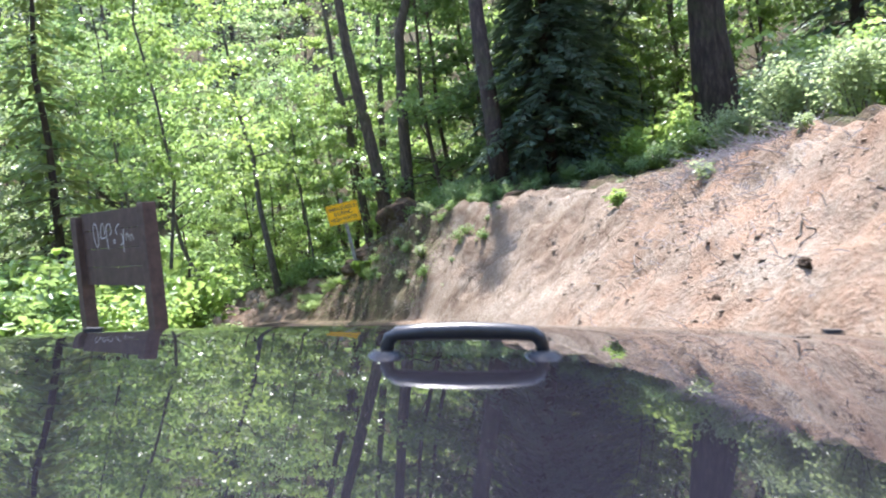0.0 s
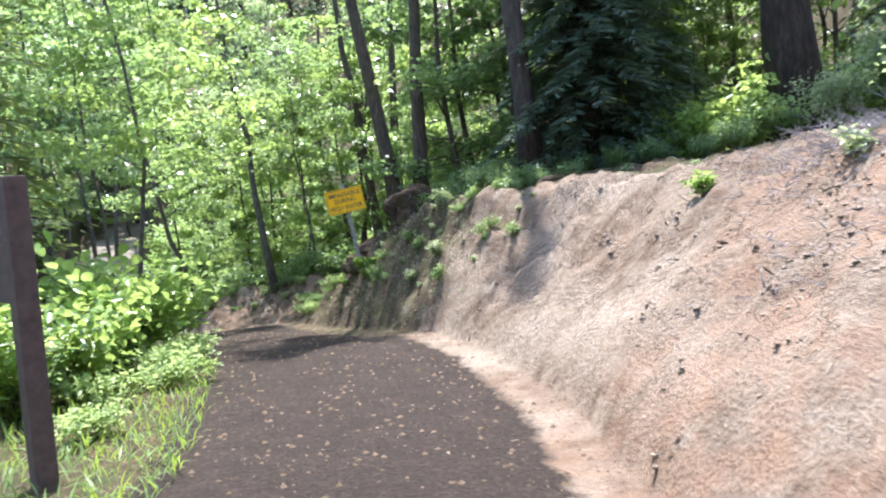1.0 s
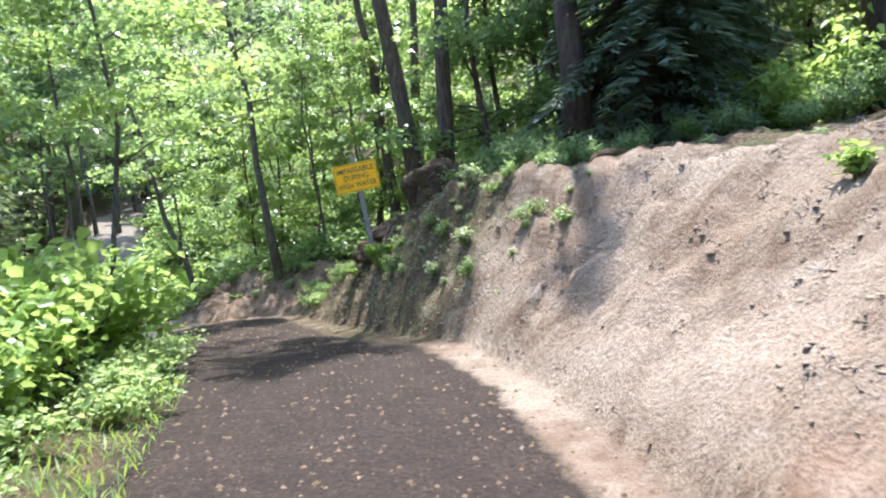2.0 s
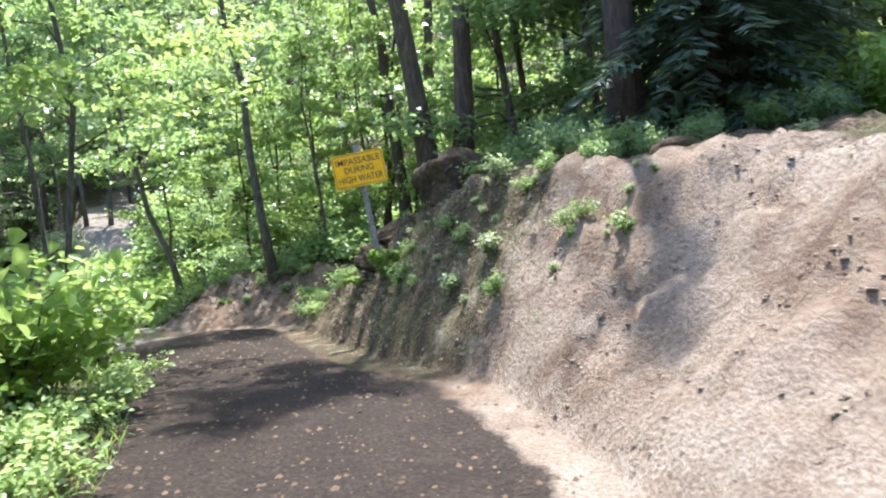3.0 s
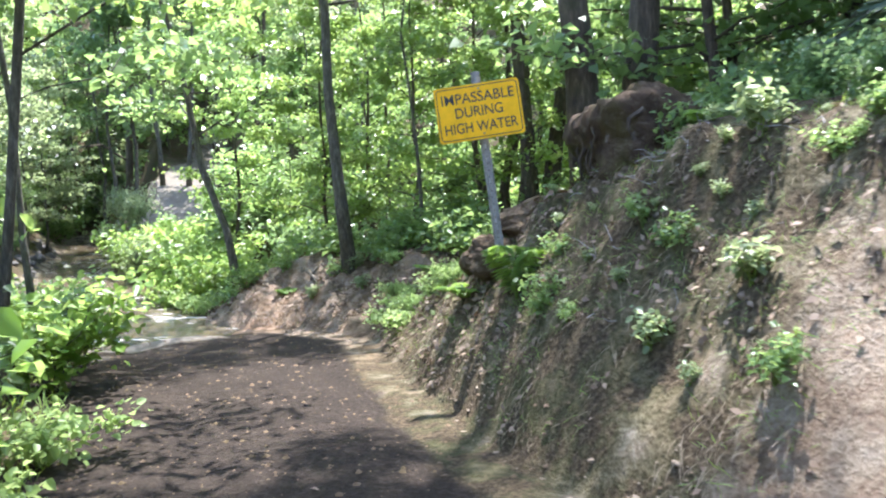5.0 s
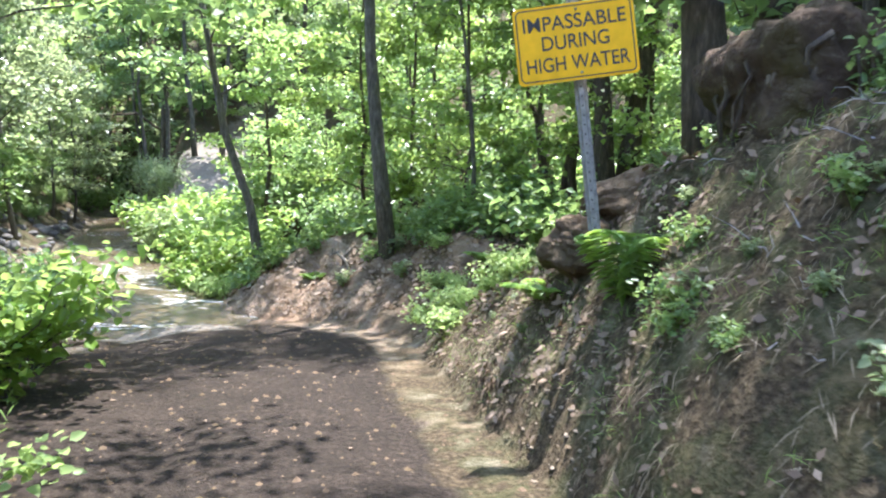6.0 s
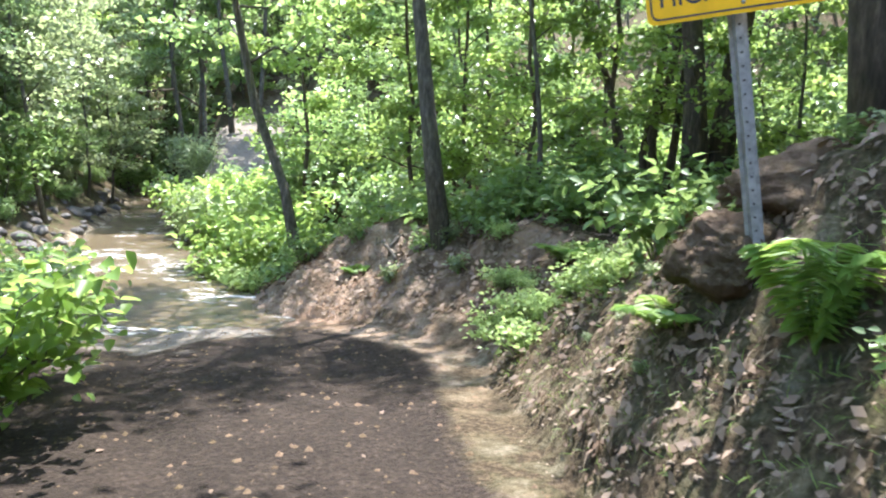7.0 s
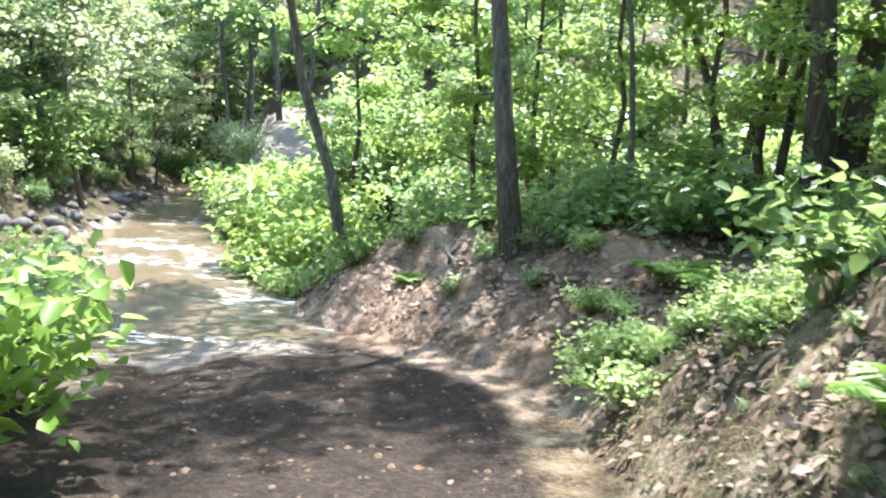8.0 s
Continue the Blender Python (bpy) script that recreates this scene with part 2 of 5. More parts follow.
def water_build(nt, bsdf, node):
    tc = node("ShaderNodeTexCoord").outputs["Object"]
    mp = node("ShaderNodeMapping", Vector=tc, Rotation=(0, 0, radians(35)), Scale=(1.0, 2.6, 1.0))
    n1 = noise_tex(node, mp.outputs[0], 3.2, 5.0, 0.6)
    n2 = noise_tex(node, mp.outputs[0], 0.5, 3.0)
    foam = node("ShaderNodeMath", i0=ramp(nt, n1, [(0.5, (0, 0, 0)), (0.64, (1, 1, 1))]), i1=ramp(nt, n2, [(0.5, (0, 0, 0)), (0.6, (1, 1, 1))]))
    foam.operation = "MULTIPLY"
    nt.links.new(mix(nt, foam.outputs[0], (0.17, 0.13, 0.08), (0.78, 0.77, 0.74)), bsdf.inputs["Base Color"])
    r = node("ShaderNodeMapRange", i0=foam.outputs[0], i3=0.06, i4=0.6)
    nt.links.new(r.outputs[0], bsdf.inputs["Roughness"])
    bsdf.inputs["IOR"].default_value = 1.33
    t = node("ShaderNodeMapRange", i0=foam.outputs[0], i3=0.35, i4=0.0)
    nt.links.new(t.outputs[0], bsdf.inputs["Transmission Weight"])
    bump(nt, bsdf, node, n1, 0.55, 0.12)


WATER = mat("stream_water", water_build)

# ---------- mesh helpers ----------
rng = np.random.default_rng(7)


def mesh_from(name, verts, faces, material, smooth=False):
    me = bpy.data.meshes.new(name)
    if isinstance(faces, np.ndarray):
        me.vertices.add(len(verts))
        me.vertices.foreach_set("co", np.asarray(verts, np.float32).ravel())
        me.loops.add(faces.size)
        me.loops.foreach_set("vertex_index", faces.astype(np.int32).ravel())
        me.polygons.add(len(faces))
        me.polygons.foreach_set("loop_start", np.arange(0, faces.size, faces.shape[1], dtype=np.int32))
        me.update(calc_edges=True)
    else:
        me.from_pydata(np.asarray(verts, float).tolist(), [], [list(map(int, f)) for f in faces])
    me.materials.append(material)
    if smooth:
        me.polygons.foreach_set("use_smooth", [True] * len(me.polygons))
    me.update()
    return me


def part(name, me, parent=None, label="", m=None):
    ob = new(name, me)
    if parent is not None:
        ob.parent = parent
    if m is not None:
        ob.matrix_local = m
    if label:
        tagged(ob, label)
    return ob


def bm_mesh(name, bm, material, smooth=False):
    me = bpy.data.meshes.new(name)
    bm.to_mesh(me)
    bm.free()
    me.materials.append(material)
    if smooth:
        me.polygons.foreach_set("use_smooth", [True] * len(me.polygons))
    return me


def box_mesh(name, sx, sy, sz, material, bevel=0.008, centre=(0, 0, 0)):
    bm = bmesh.new()
    bmesh.ops.create_cube(bm, size=1)
    bmesh.ops.scale(bm, vec=(sx, sy, sz), verts=bm.verts)
    if bevel:
        bmesh.ops.bevel(bm, geom=bm.edges[:], offset=bevel, segments=2, affect="EDGES", profile=0.7)
    bmesh.ops.translate(bm, vec=centre, verts=bm.verts)
    return bm_mesh(name, bm, material)


def tube(points, radii, sides=8, wobble=0.0):
    """Verts and faces of a bent, tapered tube."""
    pts = np.asarray(points, float)
    rad = np.asarray(radii, float)
    tang = np.gradient(pts, axis=0)
    tang /= np.linalg.norm(tang, axis=1)[:, None] + 1e-9
    ref = np.array([0.3, 0.2, 0.1])
    a = np.cross(tang, ref + np.array([0, 0, 0]))
    bad = np.linalg.norm(a, axis=1) < 0.05
    a[bad] = np.cross(tang[bad], np.array([1.0, 0, 0]))
    a /= np.linalg.norm(a, axis=1)[:, None]
    b = np.cross(tang, a)
    ang = np.linspace(0, 2 * np.pi, sides, endpoint=False)
    r = rad[:, None] * (1 + wobble * (rng.random((len(pts), sides)) - 0.5))
    v = pts[:, None] + r[..., None] * (np.cos(ang)[None, :, None] * a[:, None] + np.sin(ang)[None, :, None] * b[:, None])
    v = v.reshape(-1, 3)
    f = []
    for i in range(len(pts) - 1):
        for j in range(sides):
            k = (j + 1) % sides
            f.append((i * sides + j, i * sides + k, (i + 1) * sides + k, (i + 1) * sides + j))
    f.append(tuple(range(sides - 1, -1, -1)))
    f.append(tuple(range((len(pts) - 1) * sides, len(pts) * sides)))
    return v, f


def join(pieces):
    vs, fs, n = [], [], 0
    for v, f in pieces:
        vs.append(np.asarray(v, float))
        fs += [tuple(i + n for i in q) for q in f]
        n += len(v)
    return np.concatenate(vs), fs


def leaves(centres, axis, normal, length, width=0.8, fold=0.18):
    """Folded diamond leaves: four verts and one bent quad each."""
    axis = axis / (np.linalg.norm(axis, axis=1)[:, None] + 1e-9)
    side = np.cross(axis, normal)
    side /= np.linalg.norm(side, axis=1)[:, None] + 1e-9
    nrm = np.cross(side, axis)
    L = np.asarray(length)[:, None] * np.ones((len(centres), 1))
    v = np.stack([centres, centres + axis * L * 0.45 + side * L * width * 0.5 + nrm * L * fold,
                  centres + axis * L - nrm * L * 0.1, centres + axis * L * 0.45 - side * L * width * 0.5 + nrm * L * fold], 1)
    n = len(centres)
    f = np.arange(4 * n).reshape(n, 4)
    return v.reshape(-1, 3), f


def broad_leaves(centres, axis, normal, length, width=0.75, fold=0.16):
    """Pointed oval leaves with a folded midrib: six verts and two quads each."""
    axis = axis / (np.linalg.norm(axis, axis=1)[:, None] + 1e-9)
    side = np.cross(axis, normal)
    side /= np.linalg.norm(side, axis=1)[:, None] + 1e-9
    nrm = np.cross(side, axis)
    L = np.asarray(length)[:, None] * np.ones((len(centres), 1))

    def at(u, w):
        return centres + axis * L * u + side * L * width * w + nrm * L * (fold * 2 * abs(w) - 0.12 * u * u)
    v = np.stack([at(0, 0), at(0.28, 0.46), at(0.68, 0.36), at(1, 0), at(0.68, -0.36), at(0.28, -0.46)], 1)
    k = 6 * np.arange(len(centres))[:, None]
    f = np.concatenate([k + np.array([0, 1, 2, 3]), k + np.array([0, 3, 4, 5])], 1).reshape(-1, 4)
    return v.reshape(-1, 3), f


def unit(n):
    v = rng.normal(size=(n, 3))
    return v / np.linalg.norm(v, axis=1)[:, None]


# ---------- terrain ----------
ROAD = np.array([(0.1, -40), (0, -8), (0, 0), (-0.02, 3), (-0.12, 5), (-0.3, 7.5), (-0.85, 9.7), (-1.2, 11), (-1.9, 13.4), (-3.05, 15.9), (-4.6, 18.3), (-6.6, 20.6), (-9.4, 23.4), (-12.0, 26.5), (-13.0, 29.5), (-13.9, 33), (-15.5, 36.5), (-17.8, 46)])
ROAD_Z = np.array([-0.4, 0.0, 0.0, 0.08, 0.11, 0.13, 0.12, 0.14, 0.16, 0.05, -0.04, -0.14, -0.5, -0.5, 0.1, 1.2, 2.5, 4.2])
FOOT = np.array([(1.5, -40), (1.15, -8), (1.1, 0), (1.0, 5), (0.75, 9), (0.15, 12), (-0.65, 14.5), (-1.95, 16.3), (-3.2, 18.7), (-4.2, 20.9), (-5.8, 22.0), (-7.2, 22.5), (-8.1, 23.3), (-8.8, 24.3), (-10.3, 26.6), (-14.0, 31.0), (-18, 35.6), (-26, 45), (-60, 80)])
STREAM = np.array([(-60, 84), (-28, 49), (-20.5, 38.5), (-16.3, 32.6), (-12.7, 27.4), (-11.0, 24.4), (-12.2, 21.6), (-17, 18), (-26, 13), (-60, 5)])
STREAM_W = np.array([1.6, 1.6, 1.5, 1.5, 1.9, 2.4, 2.5, 2.5, 2.5, 2.5])   # half its width
WATER_Z = -0.25


def polyline(x, y, line):
    """Distance to a polyline, signed (plus: to the right of its run), and the position along it as a node index."""
    best = np.full(x.shape, 1e9)
    sign = np.ones(x.shape)
    where = np.zeros(x.shape)
    for i in range(len(line) - 1):
        p, q = line[i], line[i + 1]
        d = q - p
        t = np.clip(((x - p[0]) * d[0] + (y - p[1]) * d[1]) / (d @ d), 0, 1)
        ex, ey = x - p[0] - t * d[0], y - p[1] - t * d[1]
        dist = np.hypot(ex, ey)
        near = dist < best
        best = np.where(near, dist, best)
        sign = np.where(near, np.sign(ex * d[1] - ey * d[0]), sign)
        where = np.where(near, i + t, where)
    return best * sign, where


def smooth(a, b, v):
    t = np.clip((v - a) / (b - a), 0, 1)
    return t * t * (3 - 2 * t)


def lattice(i, j, seed):
    v = np.sin(i * 127.1 + j * 311.7 + seed * 74.7) * 43758.5453
    return v - np.floor(v)


def lump(x, y, scale, seed=0.0):
    """Smooth lattice noise in two octaves, about -1 to 1."""
    total = 0.0
    for k, (f, amp) in enumerate(((1.0, 0.7), (2.3, 0.4))):
        u, v = x / scale * f + seed * 3.1 + 11.3 * k, y / scale * f - seed * 1.7
        # turned by some degrees, so that no grid shows
        u, v = 0.87 * u + 0.49 * v, 0.87 * v - 0.49 * u
        i, j = np.floor(u), np.floor(v)
        a, b = u - i, v - j
        a, b = a * a * (3 - 2 * a), b * b * (3 - 2 * b)
        top = lattice(i, j, seed) * (1 - a) + lattice(i + 1, j, seed) * a
        low = lattice(i, j + 1, seed) * (1 - a) + lattice(i + 1, j + 1, seed) * a
        total = total + amp * 2 * (top * (1 - b) + low * b - 0.5)
    return total


# along FOOT: height of the cut bank and its run
BANK_H = np.array([2.0, 2.0, 2.0, 2.0, 2.0, 2.0, 2.05, 2.15, 1.35, 0.9, 0.9, 0.85, 0.6, 0.5, 0.5, 0.5, 0.5, 0.5, 0.5])
BANK_W = np.array([2.7, 2.7, 2.7, 2.7, 2.7, 2.5, 1.6, 1.35, 1.05, 1.6, 1.5, 1.4, 1.2, 1.2, 1.5, 2.0, 2.0, 2.0, 2.0])
ROLL_Y = np.array([-10, 0, 3, 5, 7.5, 9.7, 11, 13, 16, 30])
ROLL_A = np.array([7.5, 7.5, 7.0, 6.0, 5.0, 1.8, 0.8, 1.5, 0, 0])


def terrain(x, y):
    x, y = np.asarray(x, float), np.asarray(y, float)
    dr, wr = polyline(x, y, ROAD)
    df, wf = polyline(x, y, FOOT)
    ds, ws = polyline(x, y, STREAM)
    zr = np.interp(wr, np.arange(len(ROAD)), ROAD_Z)
    adr = np.abs(dr)
    cross = np.tan(np.radians(np.interp(y, ROLL_Y, ROLL_A)))
    road = zr - cross * np.clip(dr, -1.6, 1.6) * smooth(3.0, 1.4, adr)
    ruts = -0.035 * np.exp(-((adr - 0.75) / 0.2) ** 2) + 0.01 * lump(x, y, 0.5)
    # left verge and forest floor
    left = zr * 0 + 0.22 + 0.12 * lump(x, y, 2.5, 3.0) + 0.03 * lump(x, y, 0.6, 1.0)
    z = road + ruts
    z = z + (left - z) * smooth(1.7, 3.0, adr) * (df < 0) * (dr < 0)
    # right cut bank and the ground above it
    H = np.interp(wf, np.arange(len(FOOT)), BANK_H)
    W = np.interp(wf, np.arange(len(FOOT)), BANK_W)
    u = np.clip(df / W, 0, 1)
    prof = np.where(u < 0.75, u ** 0.85, 0.0)
    k = 0.75 ** 0.85
    prof = np.where(u >= 0.75, k + (1 - k) * np.sin((u - 0.75) / 0.25 * np.pi / 2), prof)
    above = np.clip(df - W, 0, 60)
    hill = 0.04 * np.clip(above, 0, 9) + 0.30 * np.clip(above - 9, 0, 60)
    crack = np.abs(lump(x, y, 0.45, 21.0))
    rough = smooth(0.15, 0.6, df) * (0.10 * lump(x, y, 0.6, 2.0) + 0.065 * lump(x, y, 0.28, 5.0) + 0.055 * lump(x, y, 0.17, 8.0) - 0.10 * smooth(0.22, 0.0, crack) * smooth(-0.1, 0.4, lump(x, y, 1.0, 23.0)) + 0.17 * lump(x, y, 1.3, 6.0) - 0.09 * smooth(0.1, 0.6, lump(x, y, 0.7, 12.0)) * smooth(0.0, 0.5, lump(x, y, 2.2, 15.0)))
    bank = zr + H * prof + hill + rough
    z = np.where(df > 0, np.maximum(bank, z * 0 + zr - 0.1), z)
    # stream
    hw = np.interp(ws, np.arange(len(STREAM)), STREAM_W)
    wet = smooth(hw + 1.0, hw - 0.6, np.abs(ds))
    z = z * (1 - wet) + (-0.5 + 0.05 * lump(x, y, 0.5, 4.0)) * wet
    # shoulder of the cut bank stays on its side of the water
    far_left = (0.65 * smooth(hw + 0.9, hw + 1.7, ds) + 0.35 * smooth(hw + 1.7, hw + 5.0, ds)) * smooth(19.0, 25.0, y)
    z = z + far_left * 1.3 * (1 - wet)
    # the far track climbs away on the other side, up a broad slope
    z = z + np.clip(zr, 0, 9) * smooth(11.0, 2.0, adr) * smooth(13.0, 14.5, wr) * smooth(2.6, 5.5, np.abs(ds))
    tr = smooth(2.4, 1.0, adr) * smooth(13.7, 15.2, wr)
    z = z * (1 - tr) + (zr + 0.04 * lump(x, y, 0.8)) * tr
    # valley sides in the distance
    r = np.hypot(x + 4, y - 12)
    z = z + 0.42 * np.clip(r - 40, 0, 110) + 0.05 * np.clip(r - 150, 0, 400)
    return z


def gz(x, y):
    return float(terrain(np.array([x]), np.array([y]))[0])


def axis_steps(lo, fine_lo, fine_hi, hi, step, growth=1.18):
    out = list(np.arange(fine_lo, fine_hi + 1e-6, step))
    s, v = step, fine_hi
    while v < hi:
        s = min(s * growth, 25)
        v += s
        out.append(v)
    s, v = step, fine_lo
    while v > lo:
        s = min(s * growth, 25)
        v -= s
        out.insert(0, v)
    return np.array(out)


def build_ground():
    xs = axis_steps(-450, -9.0, 4.8, 450, 0.08, 1.07)
    ys = axis_steps(-450, 1.0, 24.5, 450, 0.09, 1.07)
    X, Y = np.meshgrid(xs, ys)
    Z = terrain(X, Y)
    nx, ny = len(xs), len(ys)
    idx = np.arange(nx * ny).reshape(ny, nx)
    f = np.stack([idx[:-1, :-1], idx[:-1, 1:], idx[1:, 1:], idx[1:, :-1]], -1).reshape(-1, 4)
    me = bpy.data.meshes.new("ground")
    v = np.stack([X, Y, Z], -1).reshape(-1, 3)
    me.vertices.add(len(v))
    me.vertices.foreach_set("co", v.ravel())
    me.loops.add(f.size)
    me.loops.foreach_set("vertex_index", f.ravel())
    me.polygons.add(len(f))
    me.polygons.foreach_set("loop_start", np.arange(0, f.size, 4))
    me.update(calc_edges=True)
    me.polygons.foreach_set("use_smooth", np.ones(len(f), bool))
    x, y = v[:, 0], v[:, 1]
    dr, wr = polyline(x, y, ROAD)
    df, wf = polyline(x, y, FOOT)
    ds, ws = polyline(x, y, STREAM)
    W = np.interp(wf, np.arange(len(FOOT)), BANK_W)
    # soil against litter; the drop at 5.8-6.25 puts the bank's shade edge into colour
    bare = np.interp(wf, [0, 5.8, 6.25, 7, 8, 9, 10, 11, 12, 13, 14, 15], [1, 1, .40, .32, .40, .5, .6, .58, .5, .3, .1, 0])
    # dark litter colour above the crest also carries the shade lying there
    bank = bare * smooth(-1.0, -0.4, df) * smooth(W + 0.7, W - 0.1, df)
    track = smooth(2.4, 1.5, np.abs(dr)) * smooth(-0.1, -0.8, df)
    far = smooth(1.5, 0.8, np.abs(dr) + 0.5 * lump(x, y, 1.5)) * smooth(14.4, 14.9, wr + 0.3 * lump(x, y, 1.2, 3.0))
    shore = smooth(10.7, 11.4, wr + 0.3 * lump(x, y, 0.9, 2.0)) * smooth(13.4, 12.6, wr) * smooth(2.6, 1.6, np.abs(dr)) * smooth(-0.3, -0.9, df)
    red = np.maximum(smooth(10.0, 5.0, y - 0.8 * x), 0.9 * smooth(5.6, 7.0, wf))
    for name, val in (("bank", bank), ("red", red), ("gravel", np.maximum(far, shore)), ("track", np.maximum(track * (1 - far) * (1 - shore), 0)), ("stream", smooth(0.5, -0.1, np.abs(ds) - np.interp(ws, np.arange(len(STREAM)), STREAM_W)) * (1 - far) * smooth(0.5, 0.0, v[:, 2]))):
        me.attributes.new(name, "FLOAT", "POINT").data.foreach_set("value", val.astype(np.float32))
    me.materials.append(GROUND)
    return tagged(new("ground", me), "uneven dirt track, reddish cut bank and leaf-littered forest floor", "ground", kind="structure")


build_ground()

wx, wy = np.meshgrid(np.linspace(-60, -4, 130), np.linspace(2, 84, 150))
wz = np.full(wx.shape, WATER_Z) + 0.012 * lump(wx, wy, 0.35)
ix = np.arange(wx.size).reshape(wx.shape)
wd, _ = polyline(wx, wy, STREAM)
keep = (np.abs(wd) < 6.0)[:-1, :-1].ravel()
wf = np.stack([ix[:-1, :-1], ix[:-1, 1:], ix[1:, 1:], ix[1:, :-1]], -1).reshape(-1, 4)[keep]
used = np.unique(wf)
remap = np.zeros(wx.size, int)
remap[used] = np.arange(len(used))
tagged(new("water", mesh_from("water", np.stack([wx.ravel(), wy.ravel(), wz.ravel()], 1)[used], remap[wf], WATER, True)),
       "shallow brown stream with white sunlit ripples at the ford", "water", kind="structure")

# ---------- trees ----------
def bent(height, lean=(0.0, 0.0), wander=0.12, n=9, curve=0.0):
    """Centre line of a trunk from the ground up."""
    t = np.linspace(0, 1, n)
    w = np.cumsum(rng.normal(size=(n, 2)) * wander / n ** 0.5, axis=0)
    w -= w[0]
    x = lean[0] * t + w[:, 0] + curve * t * t
    y = lean[1] * t + w[:, 1]
    return np.stack([x, y, t * height - 0.25 * (t == 0)], 1)


def broadleaf(name, height, radius, lean, first, spread, limbs, count, size, bark, leaf, label, category="tree", stems=1, flat=0.5, sides=9, droop=0.2, fan=0.16, wander=0.035):
    """Trunk(s) with limbs, and a crown of single leaves in loose sprays."""
    pieces, pos, out = [], [], []
    for s in range(stems):
        ang = 2 * math.pi * s / stems + rng.random()
        sl = (lean[0] + (fan * height * math.cos(ang) if stems > 1 else 0), lean[1] + (fan * height * math.sin(ang) if stems > 1 else 0))
        line = bent(height * (1 if s == 0 else 0.75 + 0.3 * rng.random()), sl, wander * height)
        if stems > 1:
            line[:, 0] += 0.12 * math.cos(ang)
            line[:, 1] += 0.12 * math.sin(ang)
        tt = np.linspace(0, 1, len(line))
        rad = radius * (1 - 0.85 * tt)
        rad[0] *= 1.35
        pieces.append(tube(line, rad, sides, 0.15))
        for k in range(max(2, limbs // stems)):
            t = first + (0.97 - first) * (k + rng.random()) / max(2, limbs // stems)
            p = np.array([np.interp(t, tt, line[:, i]) for i in range(3)])
            a = k * 2.4 + rng.random() * 1.2
            length = spread * (0.45 + 0.75 * rng.random()) * (1.0 - 0.55 * max(0, (t - first) / (1 - first)) ** 1.5)
            rise = 0.15 + 0.5 * rng.random()
            u = np.linspace(0, 1, 6)
            br = np.stack([p[0] + math.cos(a) * length * u, p[1] + math.sin(a) * length * u, p[2] + length * (rise * u - droop * u ** 2.2)], 1)
            br[1:] += rng.normal(size=(5, 3)) * 0.05 * length
            r0 = max(0.008, radius * 0.38 * (1 - 0.7 * t))
            pieces.append(tube(br, r0 * (1 - 0.85 * u), 5))
            for m in range(4):
                u0 = 0.3 + 0.6 * rng.random()
                q = np.array([np.interp(u0, u, br[:, i]) for i in range(3)])
                a2 = a + rng.normal() * 0.9
                l2 = length * 0.45
                tip = q + np.array([math.cos(a2) * l2, math.sin(a2) * l2, 0.12 * l2])
                pieces.append(tube(np.stack([q, (q + tip) / 2 + rng.normal(size=3) * 0.03, tip]), [r0 * 0.4, r0 * 0.25, r0 * 0.1], 4))
                pos.append((q, tip))
            pos.append((br[2], br[5]))
            pos.append((br[3], br[5]))
    v, f = join(pieces)
    thing = new(name)
    part("trunk", mesh_from("trunk", v, f, bark, True), thing)
    seg = np.array(pos)
    pick = rng.integers(0, len(seg), count)
    t = rng.random((count, 1))
    c = seg[pick, 0] * (1 - t) + seg[pick, 1] * t
    sig = 0.125 * spread ** 0.6
    c = c + rng.normal(size=(count, 3)) * np.array([sig, sig, sig * flat])
    ax = unit(count) * np.array([1, 1, 0.45]) + np.array([0, 0, -0.25])
    nr = unit(count) * 0.75 + np.array([0, 0, 1.0])
    lv, lf = leaves(c, ax, nr, size * (0.6 + 0.8 * rng.random(count)))
    part("crown", mesh_from("crown", lv, lf, leaf), thing)
    return tagged(thing, label, category)


